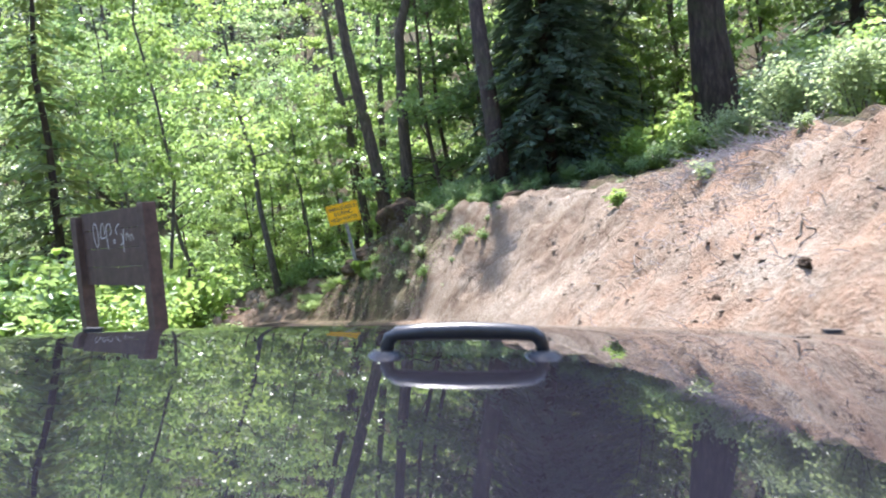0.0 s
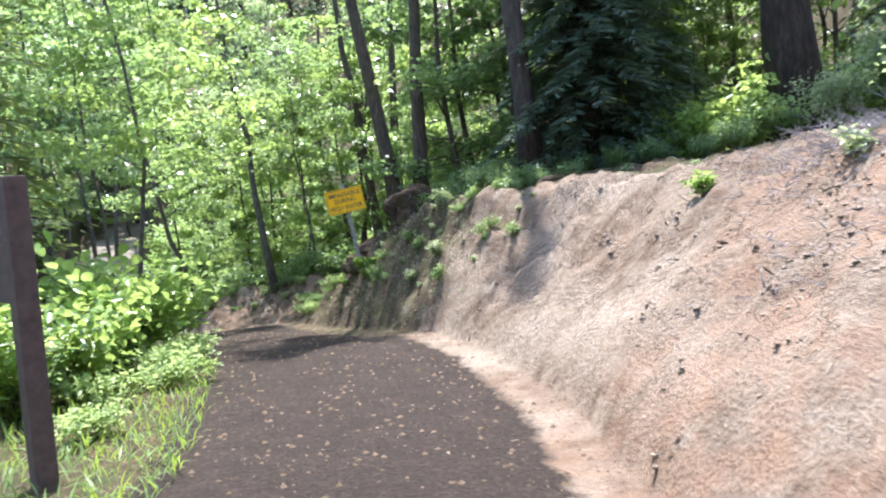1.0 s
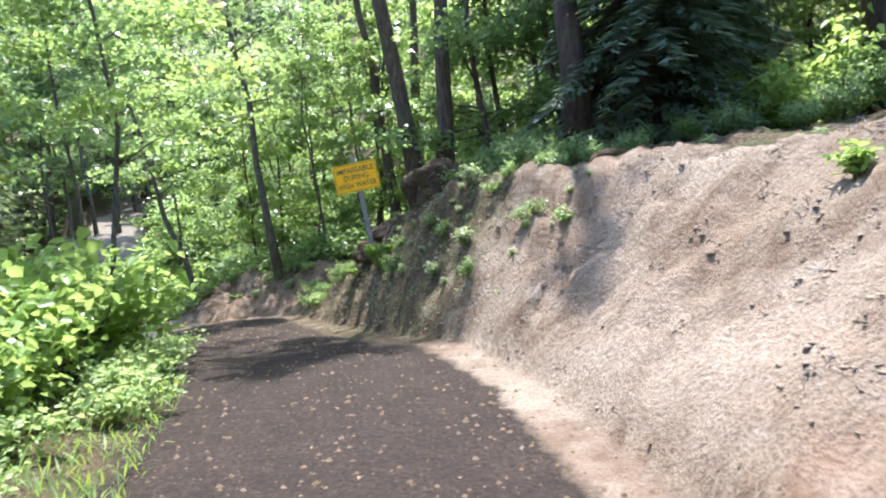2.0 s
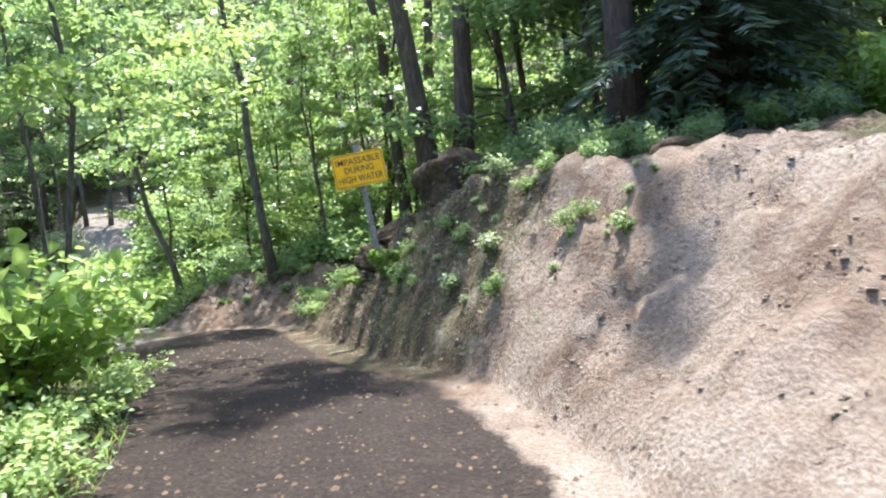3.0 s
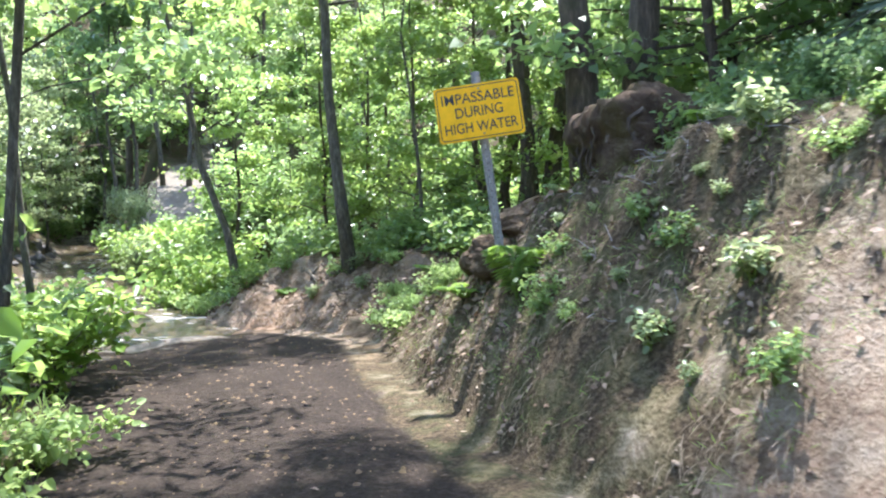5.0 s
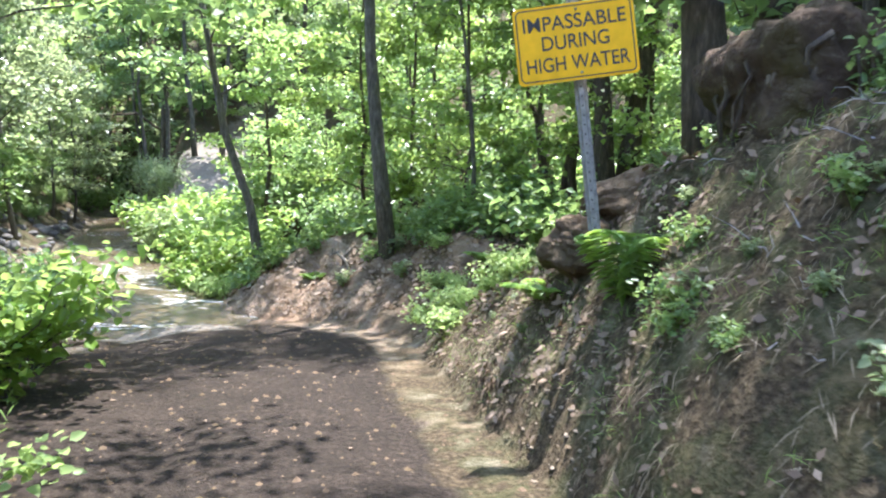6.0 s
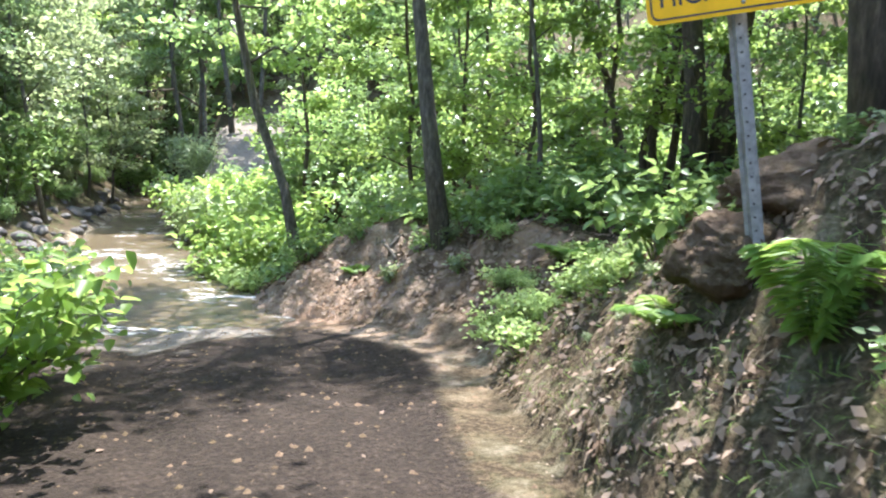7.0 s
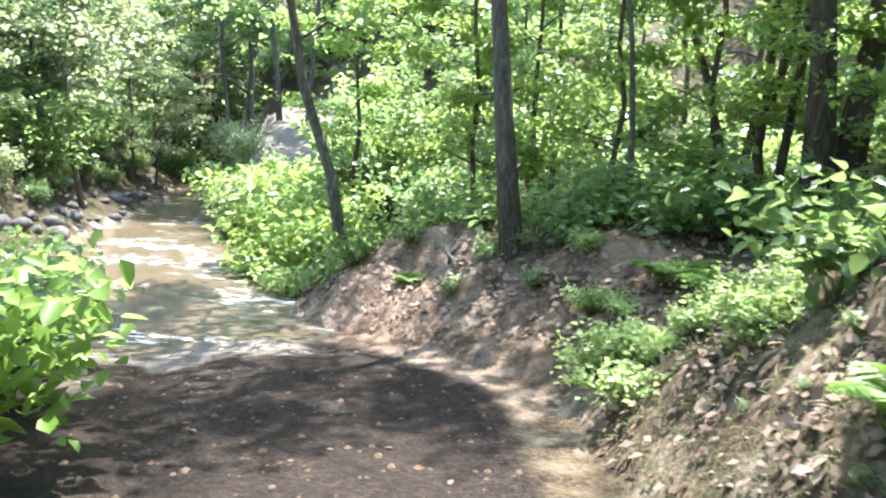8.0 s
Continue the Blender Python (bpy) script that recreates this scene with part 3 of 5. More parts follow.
def conifer(name, height, radius, reach, first, whorls, needle, bark, label, droop=0.55, per=5, twigs=26, width=0.14, lean=(0, 0), longest=0.75):
    """Trunk with drooping boughs; every bough carries many needle sprays."""
    line = bent(height, lean, 0.02 * height)
    tt = np.linspace(0, 1, len(line))
    rad = radius * (1 - 0.93 * tt)
    rad[0] *= 1.3
    pieces = [tube(line, rad, 12, 0.12)]
    cs, axs, nrs, ls = [], [], [], []
    for w in range(whorls):
        t = first + (0.98 - first) * w / whorls
        p = np.array([np.interp(t, tt, line[:, i]) for i in range(3)])
        for k in range(per):
            a = w * 1.1 + 2 * math.pi * k / per + rng.normal() * 0.2
            L = reach * (1.02 - (t - first) / (1 - first)) * (0.75 + 0.45 * rng.random())
            u = np.linspace(0, 1, 6)
            d = np.array([math.cos(a), math.sin(a), 0])
            br = p + d * L * u[:, None] + np.array([0, 0, 1.0]) * (L * (0.12 * u - droop * u ** 1.7))[:, None]
            pieces.append(tube(br, max(0.006, 0.02 * L / 2) * (1 - 0.8 * u), 4))
            n = int(twigs * (0.4 + L / max(reach, 0.1)))
            uu = 0.12 + 0.88 * rng.random(n)
            q = np.stack([np.interp(uu, u, br[:, i]) for i in range(3)], 1)
            side = np.cross(d, (0, 0, 1.0))
            sg = rng.choice([-1, 1], n)[:, None]
            ax = d * 0.7 + side * sg * (0.5 + 0.6 * rng.random((n, 1))) + np.array([0, 0, -0.35]) * (0.4 + rng.random((n, 1)))
            cs.append(q + rng.normal(size=(n, 3)) * 0.05)
            axs.append(ax)
            nrs.append(np.array([0, 0, 1.0]) + 0.5 * unit(n))
            ls.append((0.16 + 0.24 * L * (1.05 - uu)) * (0.7 + 0.6 * rng.random(n)))
    v, f = join(pieces)
    thing = new(name)
    part("trunk", mesh_from("trunk", v, f, bark, True), thing)
    L = np.concatenate(ls)
    lv, lf = leaves(np.concatenate(cs), np.concatenate(axs), np.concatenate(nrs), np.clip(L, 0.12, longest), width * 2.4, -0.06)
    part("crown", mesh_from("crown", lv, lf, needle), thing)
    return tagged(thing, label, "tree")


def shrub(name, height, spread, count, size, leaf, label, category="shrub", stems=6, bark=None):
    segs = []
    thing = new(name)
    for k in range(stems):
        a = 2 * math.pi * k / stems + rng.random()
        h = height * (0.6 + 0.5 * rng.random())
        r = spread * (0.3 + 0.7 * rng.random())
        u = np.linspace(0, 1, 5)
        br = np.stack([math.cos(a) * r * u ** 1.2, math.sin(a) * r * u ** 1.2, h * (u - 0.12 * u * u) - 0.1 * (u == 0)], 1)
        br[1:] += rng.normal(size=(4, 3)) * 0.06 * height
        part("stem", mesh_from("stem", *tube(br, 0.012 * height ** 0.5 * (1 - 0.75 * u), 5), bark or BARK_ALDER, True), thing)
        for m in range(5):
            u0 = 0.3 + 0.65 * rng.random()
            q = np.array([np.interp(u0, u, br[:, i]) for i in range(3)])
            segs.append((q, q + unit(1)[0] * np.array([1, 1, 0.5]) * 0.4 * spread + (0, 0, 0.1)))
    seg = np.array(segs)
    pick = rng.integers(0, len(seg), count)
    t = rng.random((count, 1))
    c = seg[pick, 0] * (1 - t) + seg[pick, 1] * t + rng.normal(size=(count, 3)) * 0.14 * spread
    c[:, 2] = np.abs(c[:, 2] - 0.03) + 0.03
    ax = unit(count) * np.array([1, 1, 0.5]) + np.array([0, 0, -0.1])
    nr = unit(count) * 0.7 + np.array([0, 0, 1.0])
    lv, lf = broad_leaves(c, ax, nr, size * (0.6 + 0.8 * rng.random(count)))
    part("foliage", mesh_from("foliage", lv, lf, leaf), thing)
    return tagged(thing, label, category)


def fern(name, fronds, length, label, upright=0.75, out=0.75):
    """A crown of arching fronds with paired leaflets."""
    thing = new(name)
    for k in range(fronds):
        a = 2 * math.pi * k / fronds + rng.normal() * 0.25
        L = length * (0.75 + 0.4 * rng.random())
        u = np.linspace(0, 1, 9)
        up = upright * (0.8 + 0.4 * rng.random())
        reach = L * (u * out)
        line = np.stack([math.cos(a) * reach, math.sin(a) * reach, L * (up * u - 0.62 * up * u ** 2.4)], 1)
        pieces = [tube(line, 0.006 * (1 - 0.7 * u), 4)]
        n = 26
        uu = np.linspace(0.1, 0.99, n)
        q = np.stack([np.interp(uu, u, line[:, i]) for i in range(3)], 1)
        d = np.array([math.cos(a), math.sin(a), 0.1])
        side = np.array([-math.sin(a), math.cos(a), 0])
        ll = L * 0.26 * np.sin(np.pi * np.clip(uu * 0.8 + 0.17, 0, 1)) + 0.015
        lv, lf = [], []
        for sg in (-1, 1):
            ax = side * sg + d * 0.35 + np.array([0, 0, -0.15]) + rng.normal(size=(n, 3)) * 0.07
            vv, ff = leaves(q, ax, np.tile((0, 0, 1.0), (n, 1)) + 0.15 * unit(n), ll, 0.34, 0.03)
            pieces.append((vv, [tuple(r) for r in ff]))
        v, f = join(pieces)
        part("frond", mesh_from("frond", v, f, LEAF_FERN), thing)
    return tagged(thing, label, "fern")


def put(src, x, y, turn=0.0, size=1.0, sink=0.0, tilt=(0.0, 0.0), stretch=1.0, label=""):
    m = pose(x, y, gz(x, y) - sink, tilt[0], tilt[1], turn) @ Matrix.Diagonal((size, size, size * stretch, 1))
    ob = copy_thing(src, m)
    if label:
        ob["label"] = label
    return ob


def retire(*sources):
    """Takes a pattern that has been copied out of the scene again."""
    for s in sources:
        for o in (*s.children_recursive, s):
            bpy.data.objects.remove(o)


# the few trunks that can be told apart
def single(kind, x, y, turn=0.0, **kw):
    t = kind(**kw)
    t.matrix_world = pose(x, y, gz(x, y), 0, 0, turn)
    return t


single(conifer, 1.47, 17.5, name="fir_tree", height=13.5, radius=0.235, reach=0.7, first=0.78, whorls=4, twigs=9, needle=NEEDLE, bark=BARK_FIR, label="tall fir with a straight reddish-brown trunk above the cut bank", lean=(0.0, 0.3))
single(conifer, 2.75, 17.9, name="spruce_tree", height=11.5, radius=0.15, reach=2.2, first=0.03, whorls=38, needle=NEEDLE, bark=BARK_FIR, label="dense dark green spruce with drooping boughs down to the ground", per=7, twigs=105, width=0.10, longest=0.36)
single(conifer, 4.2, 19.8, name="spruce_tree", height=15, radius=0.17, reach=1.8, first=0.06, whorls=36, needle=NEEDLE, bark=BARK_FIR, label="dense dark green spruce behind the cut bank", per=6, twigs=80, width=0.10, longest=0.4)
single(conifer, 6.6, 17.6, name="fir_tree", height=24, radius=0.46, reach=2.8, first=0.2, whorls=24, needle=NEEDLE, bark=BARK_FIR, label="large old fir with a thick dark trunk and hanging boughs", droop=0.8, per=5, twigs=50, width=0.11, longest=0.45)
single(broadleaf, -1.3, 19.4, name="maple_tree", height=14, radius=0.18, wander=0.028, lean=(-0.3, 0.2), first=0.5, spread=1.6, limbs=22, count=5000, size=0.10, bark=BARK_MAPLE, leaf=LEAF_MAPLE, label="leaning bigleaf maple with dark bare trunk behind the rock")
single(broadleaf, -1.0, 20.0, name="maple_tree", height=15, radius=0.185, lean=(2.3, 0.6), first=0.55, spread=1.0, limbs=12, count=800, size=0.10, bark=BARK_MAPLE, leaf=LEAF_MAPLE, label="bigleaf maple with a dark trunk leaning over the bank", wander=0.03)
single(broadleaf, -7.5, 24.0, name="alder_tree", height=9, radius=0.078, lean=(-1.5, 0.2), first=0.3, spread=2.2, limbs=22, count=4200, size=0.13, bark=BARK_ALDER, leaf=LEAF_MAPLE, label="slender leaning alder on the bank of the stream")
single(broadleaf, -5.1, 22.95, name="alder_tree", height=11, radius=0.10, lean=(-0.7, 0.3), first=0.36, spread=2.2, limbs=24, count=4200, size=0.10, wander=0.02, bark=BARK_ALDER, leaf=LEAF_ALDER, label="straight alder with a grey trunk above the leafy bank")
single(broadleaf, -4.1, 23.6, name="alder_tree", height=7, radius=0.035, lean=(-0.3, 0.2), first=0.35, spread=1.6, limbs=14, count=1300, size=0.12, bark=BARK_ALDER, leaf=LEAF_MAPLE, label="thin alder sapling in the undergrowth")
single(broadleaf, -2.85, 25.2, name="maple_tree", height=9, radius=0.062, lean=(0, 0.6), first=0.66, spread=1.8, limbs=20, count=1200, size=0.16, bark=BARK_MAPLE, leaf=LEAF_MAPLE, label="clump of dark maple stems rising from one base", stems=5, fan=0.12)
single(broadleaf, -2.2, 24.1, name="maple_tree", height=14, radius=0.145, lean=(0.3, 1.2), first=0.7, spread=1.7, limbs=14, count=900, size=0.15, bark=BARK_MAPLE, leaf=LEAF_MAPLE, label="thick dark maple with two stems in dappled shade", stems=2, fan=0.06, wander=0.02)
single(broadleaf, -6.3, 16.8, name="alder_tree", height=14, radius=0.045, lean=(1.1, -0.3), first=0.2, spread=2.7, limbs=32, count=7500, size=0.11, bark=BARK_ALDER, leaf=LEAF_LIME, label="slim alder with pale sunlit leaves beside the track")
single(broadleaf, -7.25, 18.6, name="alder_tree", height=12, radius=0.042, lean=(-0.2, 0.1), first=0.25, spread=2.3, limbs=26, count=4800, size=0.14, bark=BARK_ALDER, leaf=LEAF_MAPLE, label="slim alder among the brush by the track")
single(conifer, -7.2, 14.6, name="young_fir", height=11, radius=0.10, reach=1.5, first=0.1, whorls=30, needle=NEEDLE_PALE, bark=BARK_FIR, label="thin young fir with sparse pale needles", droop=0.3, per=5, twigs=16)
for px_, py_, lab in ((-17.75, 35.6, "dark trunk of a slim tree beyond the stream"), (-17.1, 35.9, "dark trunk of a slim tree beyond the stream"), (-15.9, 35.7, "slim tree standing before the sunlit far track"), (-15.1, 36.0, "slim tree standing before the sunlit far track")):
    single(broadleaf, px_, py_, name="alder_tree", height=10, radius=0.085, lean=(0.1, 0), first=0.48, spread=2.2, limbs=16, count=3000, size=0.15, bark=BARK_ALDER, leaf=LEAF_ALDER, label=lab)
single(broadleaf, -16.4, 28.6, name="alder_tree", height=9, radius=0.06, lean=(-1.0, 0), first=0.3, spread=2.3, limbs=22, count=3600, size=0.13, bark=BARK_ALDER, leaf=LEAF_GREY, label="slim leaning alder on the far side of the stream")

# patterns for the rest of the wood
maples = [broadleaf("maple_tree", 13, 0.10, (0.4, 0.2), 0.12, 3.0, 24, 4600, 0.175, BARK_MAPLE, LEAF_MAPLE, "leafy bigleaf maple in full sunlit leaf"),
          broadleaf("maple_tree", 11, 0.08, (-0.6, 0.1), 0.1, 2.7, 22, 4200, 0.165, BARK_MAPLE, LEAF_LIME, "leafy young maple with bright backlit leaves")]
alders = [broadleaf("alder_tree", 10, 0.06, (0.3, -0.2), 0.1, 2.2, 22, 3600, 0.135, BARK_ALDER, LEAF_ALDER, "slim alder with dense small leaves"),
          broadleaf("alder_tree", 8, 0.045, (-0.4, 0.2), 0.07, 1.9, 20, 3000, 0.125, BARK_ALDER, LEAF_MAPLE, "young alder with fresh green leaves")]
grey_alder = broadleaf("alder_tree", 9, 0.07, (0.5, -0.2), 0.16, 2.8, 26, 4200, 0.15, BARK_ALDER, LEAF_GREY, "spreading alder with silvery green leaves over the stream")
firs = [conifer("fir_tree", 17, 0.2, 2.7, 0.06, 34, NEEDLE, BARK_FIR, "dark fir standing in the wood", per=5, twigs=22)]
far_trees = [broadleaf("maple_tree", 13, 0.12, (0.4, 0.2), 0.1, 3.2, 14, 2200, 0.235, BARK_MAPLE, LEAF_MAPLE, "leafy maple in the depth of the wood", sides=6),
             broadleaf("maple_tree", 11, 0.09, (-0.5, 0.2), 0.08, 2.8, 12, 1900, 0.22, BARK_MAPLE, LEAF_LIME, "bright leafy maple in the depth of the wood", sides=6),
             broadleaf("alder_tree", 10, 0.07, (0.2, -0.3), 0.08, 2.5, 12, 1900, 0.19, BARK_ALDER, LEAF_GREY, "leafy alder in the depth of the wood", sides=6)]
far_firs = [conifer("fir_tree", 17, 0.2, 2.9, 0.05, 26, NEEDLE, BARK_FIR, "dark fir in the depth of the wood", per=5, twigs=9, width=0.2)]
far_shrubs = [shrub("shrub", 1.7, 1.1, 650, 0.145, LEAF_SHRUB, "leafy shrub deep in the undergrowth", stems=4), shrub("shrub", 1.4, 1.1, 600, 0.135, LEAF_MAPLE, "low leafy shrub deep in the undergrowth", stems=4)]
shrubs = [shrub("shrub", 1.7, 1.0, 1700, 0.095, LEAF_SHRUB, "leafy green shrub in the undergrowth"),
          shrub("shrub", 1.2, 0.9, 1450, 0.085, LEAF_ALDER, "low dark green shrub in the shade"),
          shrub("shrub", 1.6, 1.1, 1100, 0.15, LEAF_LIME, "bright lime green shrub in the sun"),
          shrub("shrub", 1.5, 1.0, 520, 0.19, LEAF_SHRUB, "small leafy green shrub on the wooded bank"),
          shrub("shrub", 1.3, 1.0, 480, 0.19, LEAF_MAPLE, "small pale green shrub on the wooded bank"),
          shrub("willow_shrub", 2.2, 1.2, 2200, 0.088, LEAF_GREY, "grey-green willow shrub by the water")]


def scatter(n, xr, yr, ok, gap, taken):
    out, tries = [], 0
    while len(out) < n and tries < n * 60:
        tries += 1
        x, y = rng.uniform(*xr), rng.uniform(*yr)
        if ok(x, y) and all((x - a) ** 2 + (y - b) ** 2 > gap * gap for a, b in taken):
            taken.append((x, y))
            out.append((x, y))
    return out


def thicket(sources, places, label):
    """Brush too far off to tell one bush from the next, as one mass of leaves."""
    for k, src in enumerate(sources):
        me = next(o for o in src.children if o.name.startswith("foliage")).data
        n = len(me.vertices)
        co = np.empty(n * 3)
        me.vertices.foreach_get("co", co)
        co = co.reshape(-1, 3)
        ids = np.empty(len(me.loops), int)
        me.loops.foreach_get("vertex_index", ids)
        per = len(ids) // len(me.polygons)
        ids = ids.reshape(-1, per)
        vs, fs = [], []
        for i, (x, y, s) in enumerate(places[k::len(sources)]):
            a = rng.random() * 6.28
            r = np.stack([co[:, 0] * math.cos(a) - co[:, 1] * math.sin(a), co[:, 0] * math.sin(a) + co[:, 1] * math.cos(a), co[:, 2] - 0.05], 1) * s
            vs.append(r + np.array([x, y, gz(x, y)]))
            fs.append(ids + n * i)
        tagged(new("undergrowth", mesh_from("undergrowth", np.concatenate(vs), np.concatenate(fs), me.materials[0])), label, "undergrowth", kind="stuff")


def lines_at(x, y):
    X, Y = np.array([x]), np.array([y])
    dr, wr = polyline(X, Y, ROAD)
    df, _ = polyline(X, Y, FOOT)
    ds, ws = polyline(X, Y, STREAM)
    return float(dr[0]), float(df[0]), float(ds[0]), float(wr[0]), float(np.interp(ws[0], np.arange(len(STREAM)), STREAM_W))


def mid_wood(x, y):
    dr, df, ds, wr, _ = lines_at(x, y)
    return df > 2.2 and abs(ds) > 4.0 and abs(dr) > 3.2 and not (x > -5.5 and x < 2.5 and y < 30.5) and not (x > -1 and y < 22.5)


def left_wood(x, y):
    dr, df, ds, wr, _ = lines_at(x, y)
    return dr < -5.0 and abs(ds) > 3.6 and df < -3 and not (x > -9 and y < 13)


def right_wood(x, y):
    dr, df, ds, wr, _ = lines_at(x, y)
    return df > 5.5 and not (x < 8 and y < 19.5)


taken = [(-1.3, 19.5), (-1.0, 20.2), (-7.75, 24.1), (-5, 23.3), (-3.4, 22.8), (-2.85, 25.2), (-2.2, 24.1), (-6.3, 16.8), (-7.2, 18.6), (-7.2, 14.6), (-15.9, 35.7), (-15.1, 36.0), (2.7, 17.9), (4.4, 19.6), (6.6, 17.6), (1.35, 17.7)]
for i, (x, y) in enumerate(scatter(36, (-16, 8), (23, 44), mid_wood, 2.2, taken)):
    if y < 31:
        put((maples + alders + alders)[i % 6], x, y, rng.uniform(0, 360), rng.uniform(0.45, 0.65))
    else:
        put(far_trees[i % 3], x, y, rng.uniform(0, 360), rng.uniform(0.5, 0.75))
for i, (x, y) in enumerate(scatter(46, (-30, -5), (12, 48), left_wood, 1.9, taken)):
    if x > -14 and y < 34:
        put((alders + maples + alders)[i % 6], x, y, rng.uniform(0, 360), rng.uniform(0.5, 0.85))
    else:
        put(far_trees[(1, 2, 2)[i % 3]], x, y, rng.uniform(0, 360), rng.uniform(0.65, 1.05))
for i, (x, y) in enumerate(scatter(16, (3, 26), (6, 44), right_wood, 2.6, taken)):
    put((maples[i % 2] if x < 11 else firs[0]) if y < 30 and x < 16 else (far_firs + far_trees)[i % 4], x, y, rng.uniform(0, 360), rng.uniform(0.8, 1.2))
for i, (x, y) in enumerate(scatter(52, (-60, 40), (42, 78), lambda x, y: True, 3.6, taken)):
    put((far_trees + far_firs)[i % 4], x, y, rng.uniform(0, 360), rng.uniform(1.0, 1.5))
for i, (x, y) in enumerate(scatter(40, (-46, -9), (34, 62), lambda x, y: abs(lines_at(x, y)[0]) > 2.2 and abs(lines_at(x, y)[2]) > 3.2, 2.2, taken)):
    put((far_trees + far_trees[2:])[i % 4], x, y, rng.uniform(0, 360), rng.uniform(0.7, 1.1))
for i, (x, y) in enumerate(scatter(26, (-40, -25), (44, 56), lambda x, y: True, 1.5, taken)):
    put(far_trees[i % 3], x, y, rng.uniform(0, 360), rng.uniform(0.6, 0.9))
for x, y, s in ((-15.0, 39.4, 0.5), (-16.3, 40.4, 0.5), (-14.2, 41.0, 0.6), (-17.3, 42.4, 0.6), (-15.6, 43.6, 0.7), (-18.4, 40.6, 0.55)):
    put(far_trees[int(y * 5) % 3], x, y, rng.uniform(0, 360), s)
# leafy alders leaning over the far bank of the stream
for i, (x, y, s) in enumerate(((-16.2, 25.6, 0.6), (-17.4, 27.2, 0.7), (-18.0, 29.4, 0.6), (-18.9, 31.0, 0.75), (-20.0, 32.6, 0.6), (-20.6, 34.6, 0.7), (-16.0, 23.4, 0.7), (-19.4, 28.0, 0.8), (-21.8, 31.2, 0.8), (-22.6, 34.4, 0.8), (-18.2, 24.8, 0.8), (-21.4, 36.6, 0.7), (-20.8, 26.0, 0.9))):
    put((grey_alder, alders[0], grey_alder)[i % 3], x, y, 61 * i, s)
# conifers up the far valley side
for i, (x, y) in enumerate(scatter(60, (-70, 40), (66, 120), lambda x, y: True, 4.5, taken)):
    put(far_firs[0] if i % 3 else far_trees[i % 2], x, y, rng.uniform(0, 360), rng.uniform(1.0, 1.5))
# young growth along the edge of the wood
for i, (x, y, s) in enumerate(((-2.3, 23.9, 0.5), (-1.2, 24.0, 0.55), (-0.1, 24.3, 0.6), (-3.4, 25.2, 0.6), (0.8, 23.3, 0.55), (-4.3, 24.6, 0.5), (-1.6, 26.4, 0.65), (0.4, 26.0, 0.7), (-6.4, 25.4, 0.55), (-9.4, 28.0, 0.6), (1.6, 21.0, 0.5), (-5.8, 26.6, 0.6))):
    put((maples[1], alders[1], maples[1])[i % 3], x, y, 77 * i, s)
# woods at the sides and behind, seen only in reflections
for i, (x, y) in enumerate(scatter(14, (-26, 26), (-22, 10), lambda x, y: (x < -6.5 or x > 8) or y < -10, 3.6, taken)):
    put((far_trees + far_firs)[i % 4], x, y, rng.uniform(0, 360), rng.uniform(0.9, 1.3))

# the wooded valley side far behind, as loose cones of foliage
def far_wood(trees, per):
    r0, a0 = rng.uniform(84, 165, trees), rng.uniform(radians(-48), radians(58), trees)
    x, y = -4 - r0 * np.sin(a0), 12 + r0 * np.cos(a0)
    z, tall = terrain(x, y), rng.uniform(9, 17, trees)
    k = np.repeat(np.arange(trees), per)
    h = rng.random(len(k)) ** 1.3
    a, q = rng.random(len(k)) * 6.28, (1.05 - h) * tall[k] * 0.24 * rng.random(len(k)) ** 0.5
    c = np.stack([x[k] + np.cos(a) * q, y[k] + np.sin(a) * q, z[k] + tall[k] * h], 1)
    ax = np.stack([np.cos(a), np.sin(a), -0.5 - 0.4 * rng.random(len(k))], 1)
    v, f = leaves(c, ax, unit(len(k)) * 0.5 + np.array([0, 0, 1.0]), (1.0 + 1.4 * rng.random(len(k))) * (1.2 - 0.7 * h), 0.7)
    tagged(new("far_wood", mesh_from("far_wood", v, f, NEEDLE)), "dark green conifers covering the far valley side", "wood", kind="stuff")


far_wood(1100, 60)

# undergrowth
grown = []


def brush(x, y):
    dr, df, ds, wr, _ = lines_at(x, y)
    if (x > 0.2 and y < 19.5) or (y < 26 and df < 2.5):
        return False
    return df > 1.3 and abs(ds) > 3.0 and abs(dr) > 2.8 and not (-5.2 < x and y < 21.0 and df < 2.0) and not (y < 15 and df < 3.4) and not (x > -0.5 and y < 16.6 and df < 3.5)


for i, (x, y) in enumerate(scatter(120, (-14, 6), (15, 36), brush, 0.85, grown)):
    near = x > -6.5 and y < 26
    if y > 28:
        put(far_shrubs[i % 2], x, y, rng.uniform(0, 360), rng.uniform(0.7, 1.2))
    else:
        put(shrubs[3 + i % 2] if near else (shrubs[:2] + shrubs[:3])[i % 5], x, y, rng.uniform(0, 360), rng.uniform(0.35, 0.55) if near else rng.uniform(0.7, 1.1))
for i, (x, y) in enumerate(scatter(115, (-30, -4), (8, 46), lambda x, y: lines_at(x, y)[0] < -3.3 and abs(lines_at(x, y)[2]) > 3.0 and lines_at(x, y)[1] < -2 and not (-5.5 < x and y < 10.2), 1.05, grown)):
    put(shrubs[i % 3] if x > -11 and y < 22 else far_shrubs[i % 2], x, y, rng.uniform(0, 360), rng.uniform(0.8, 1.3))
far_brush = scatter(60, (-24, -9), (30, 46), lambda x, y: abs(lines_at(x, y)[0]) > 2.1 and abs(lines_at(x, y)[2]) > 3.0, 1.1, grown)
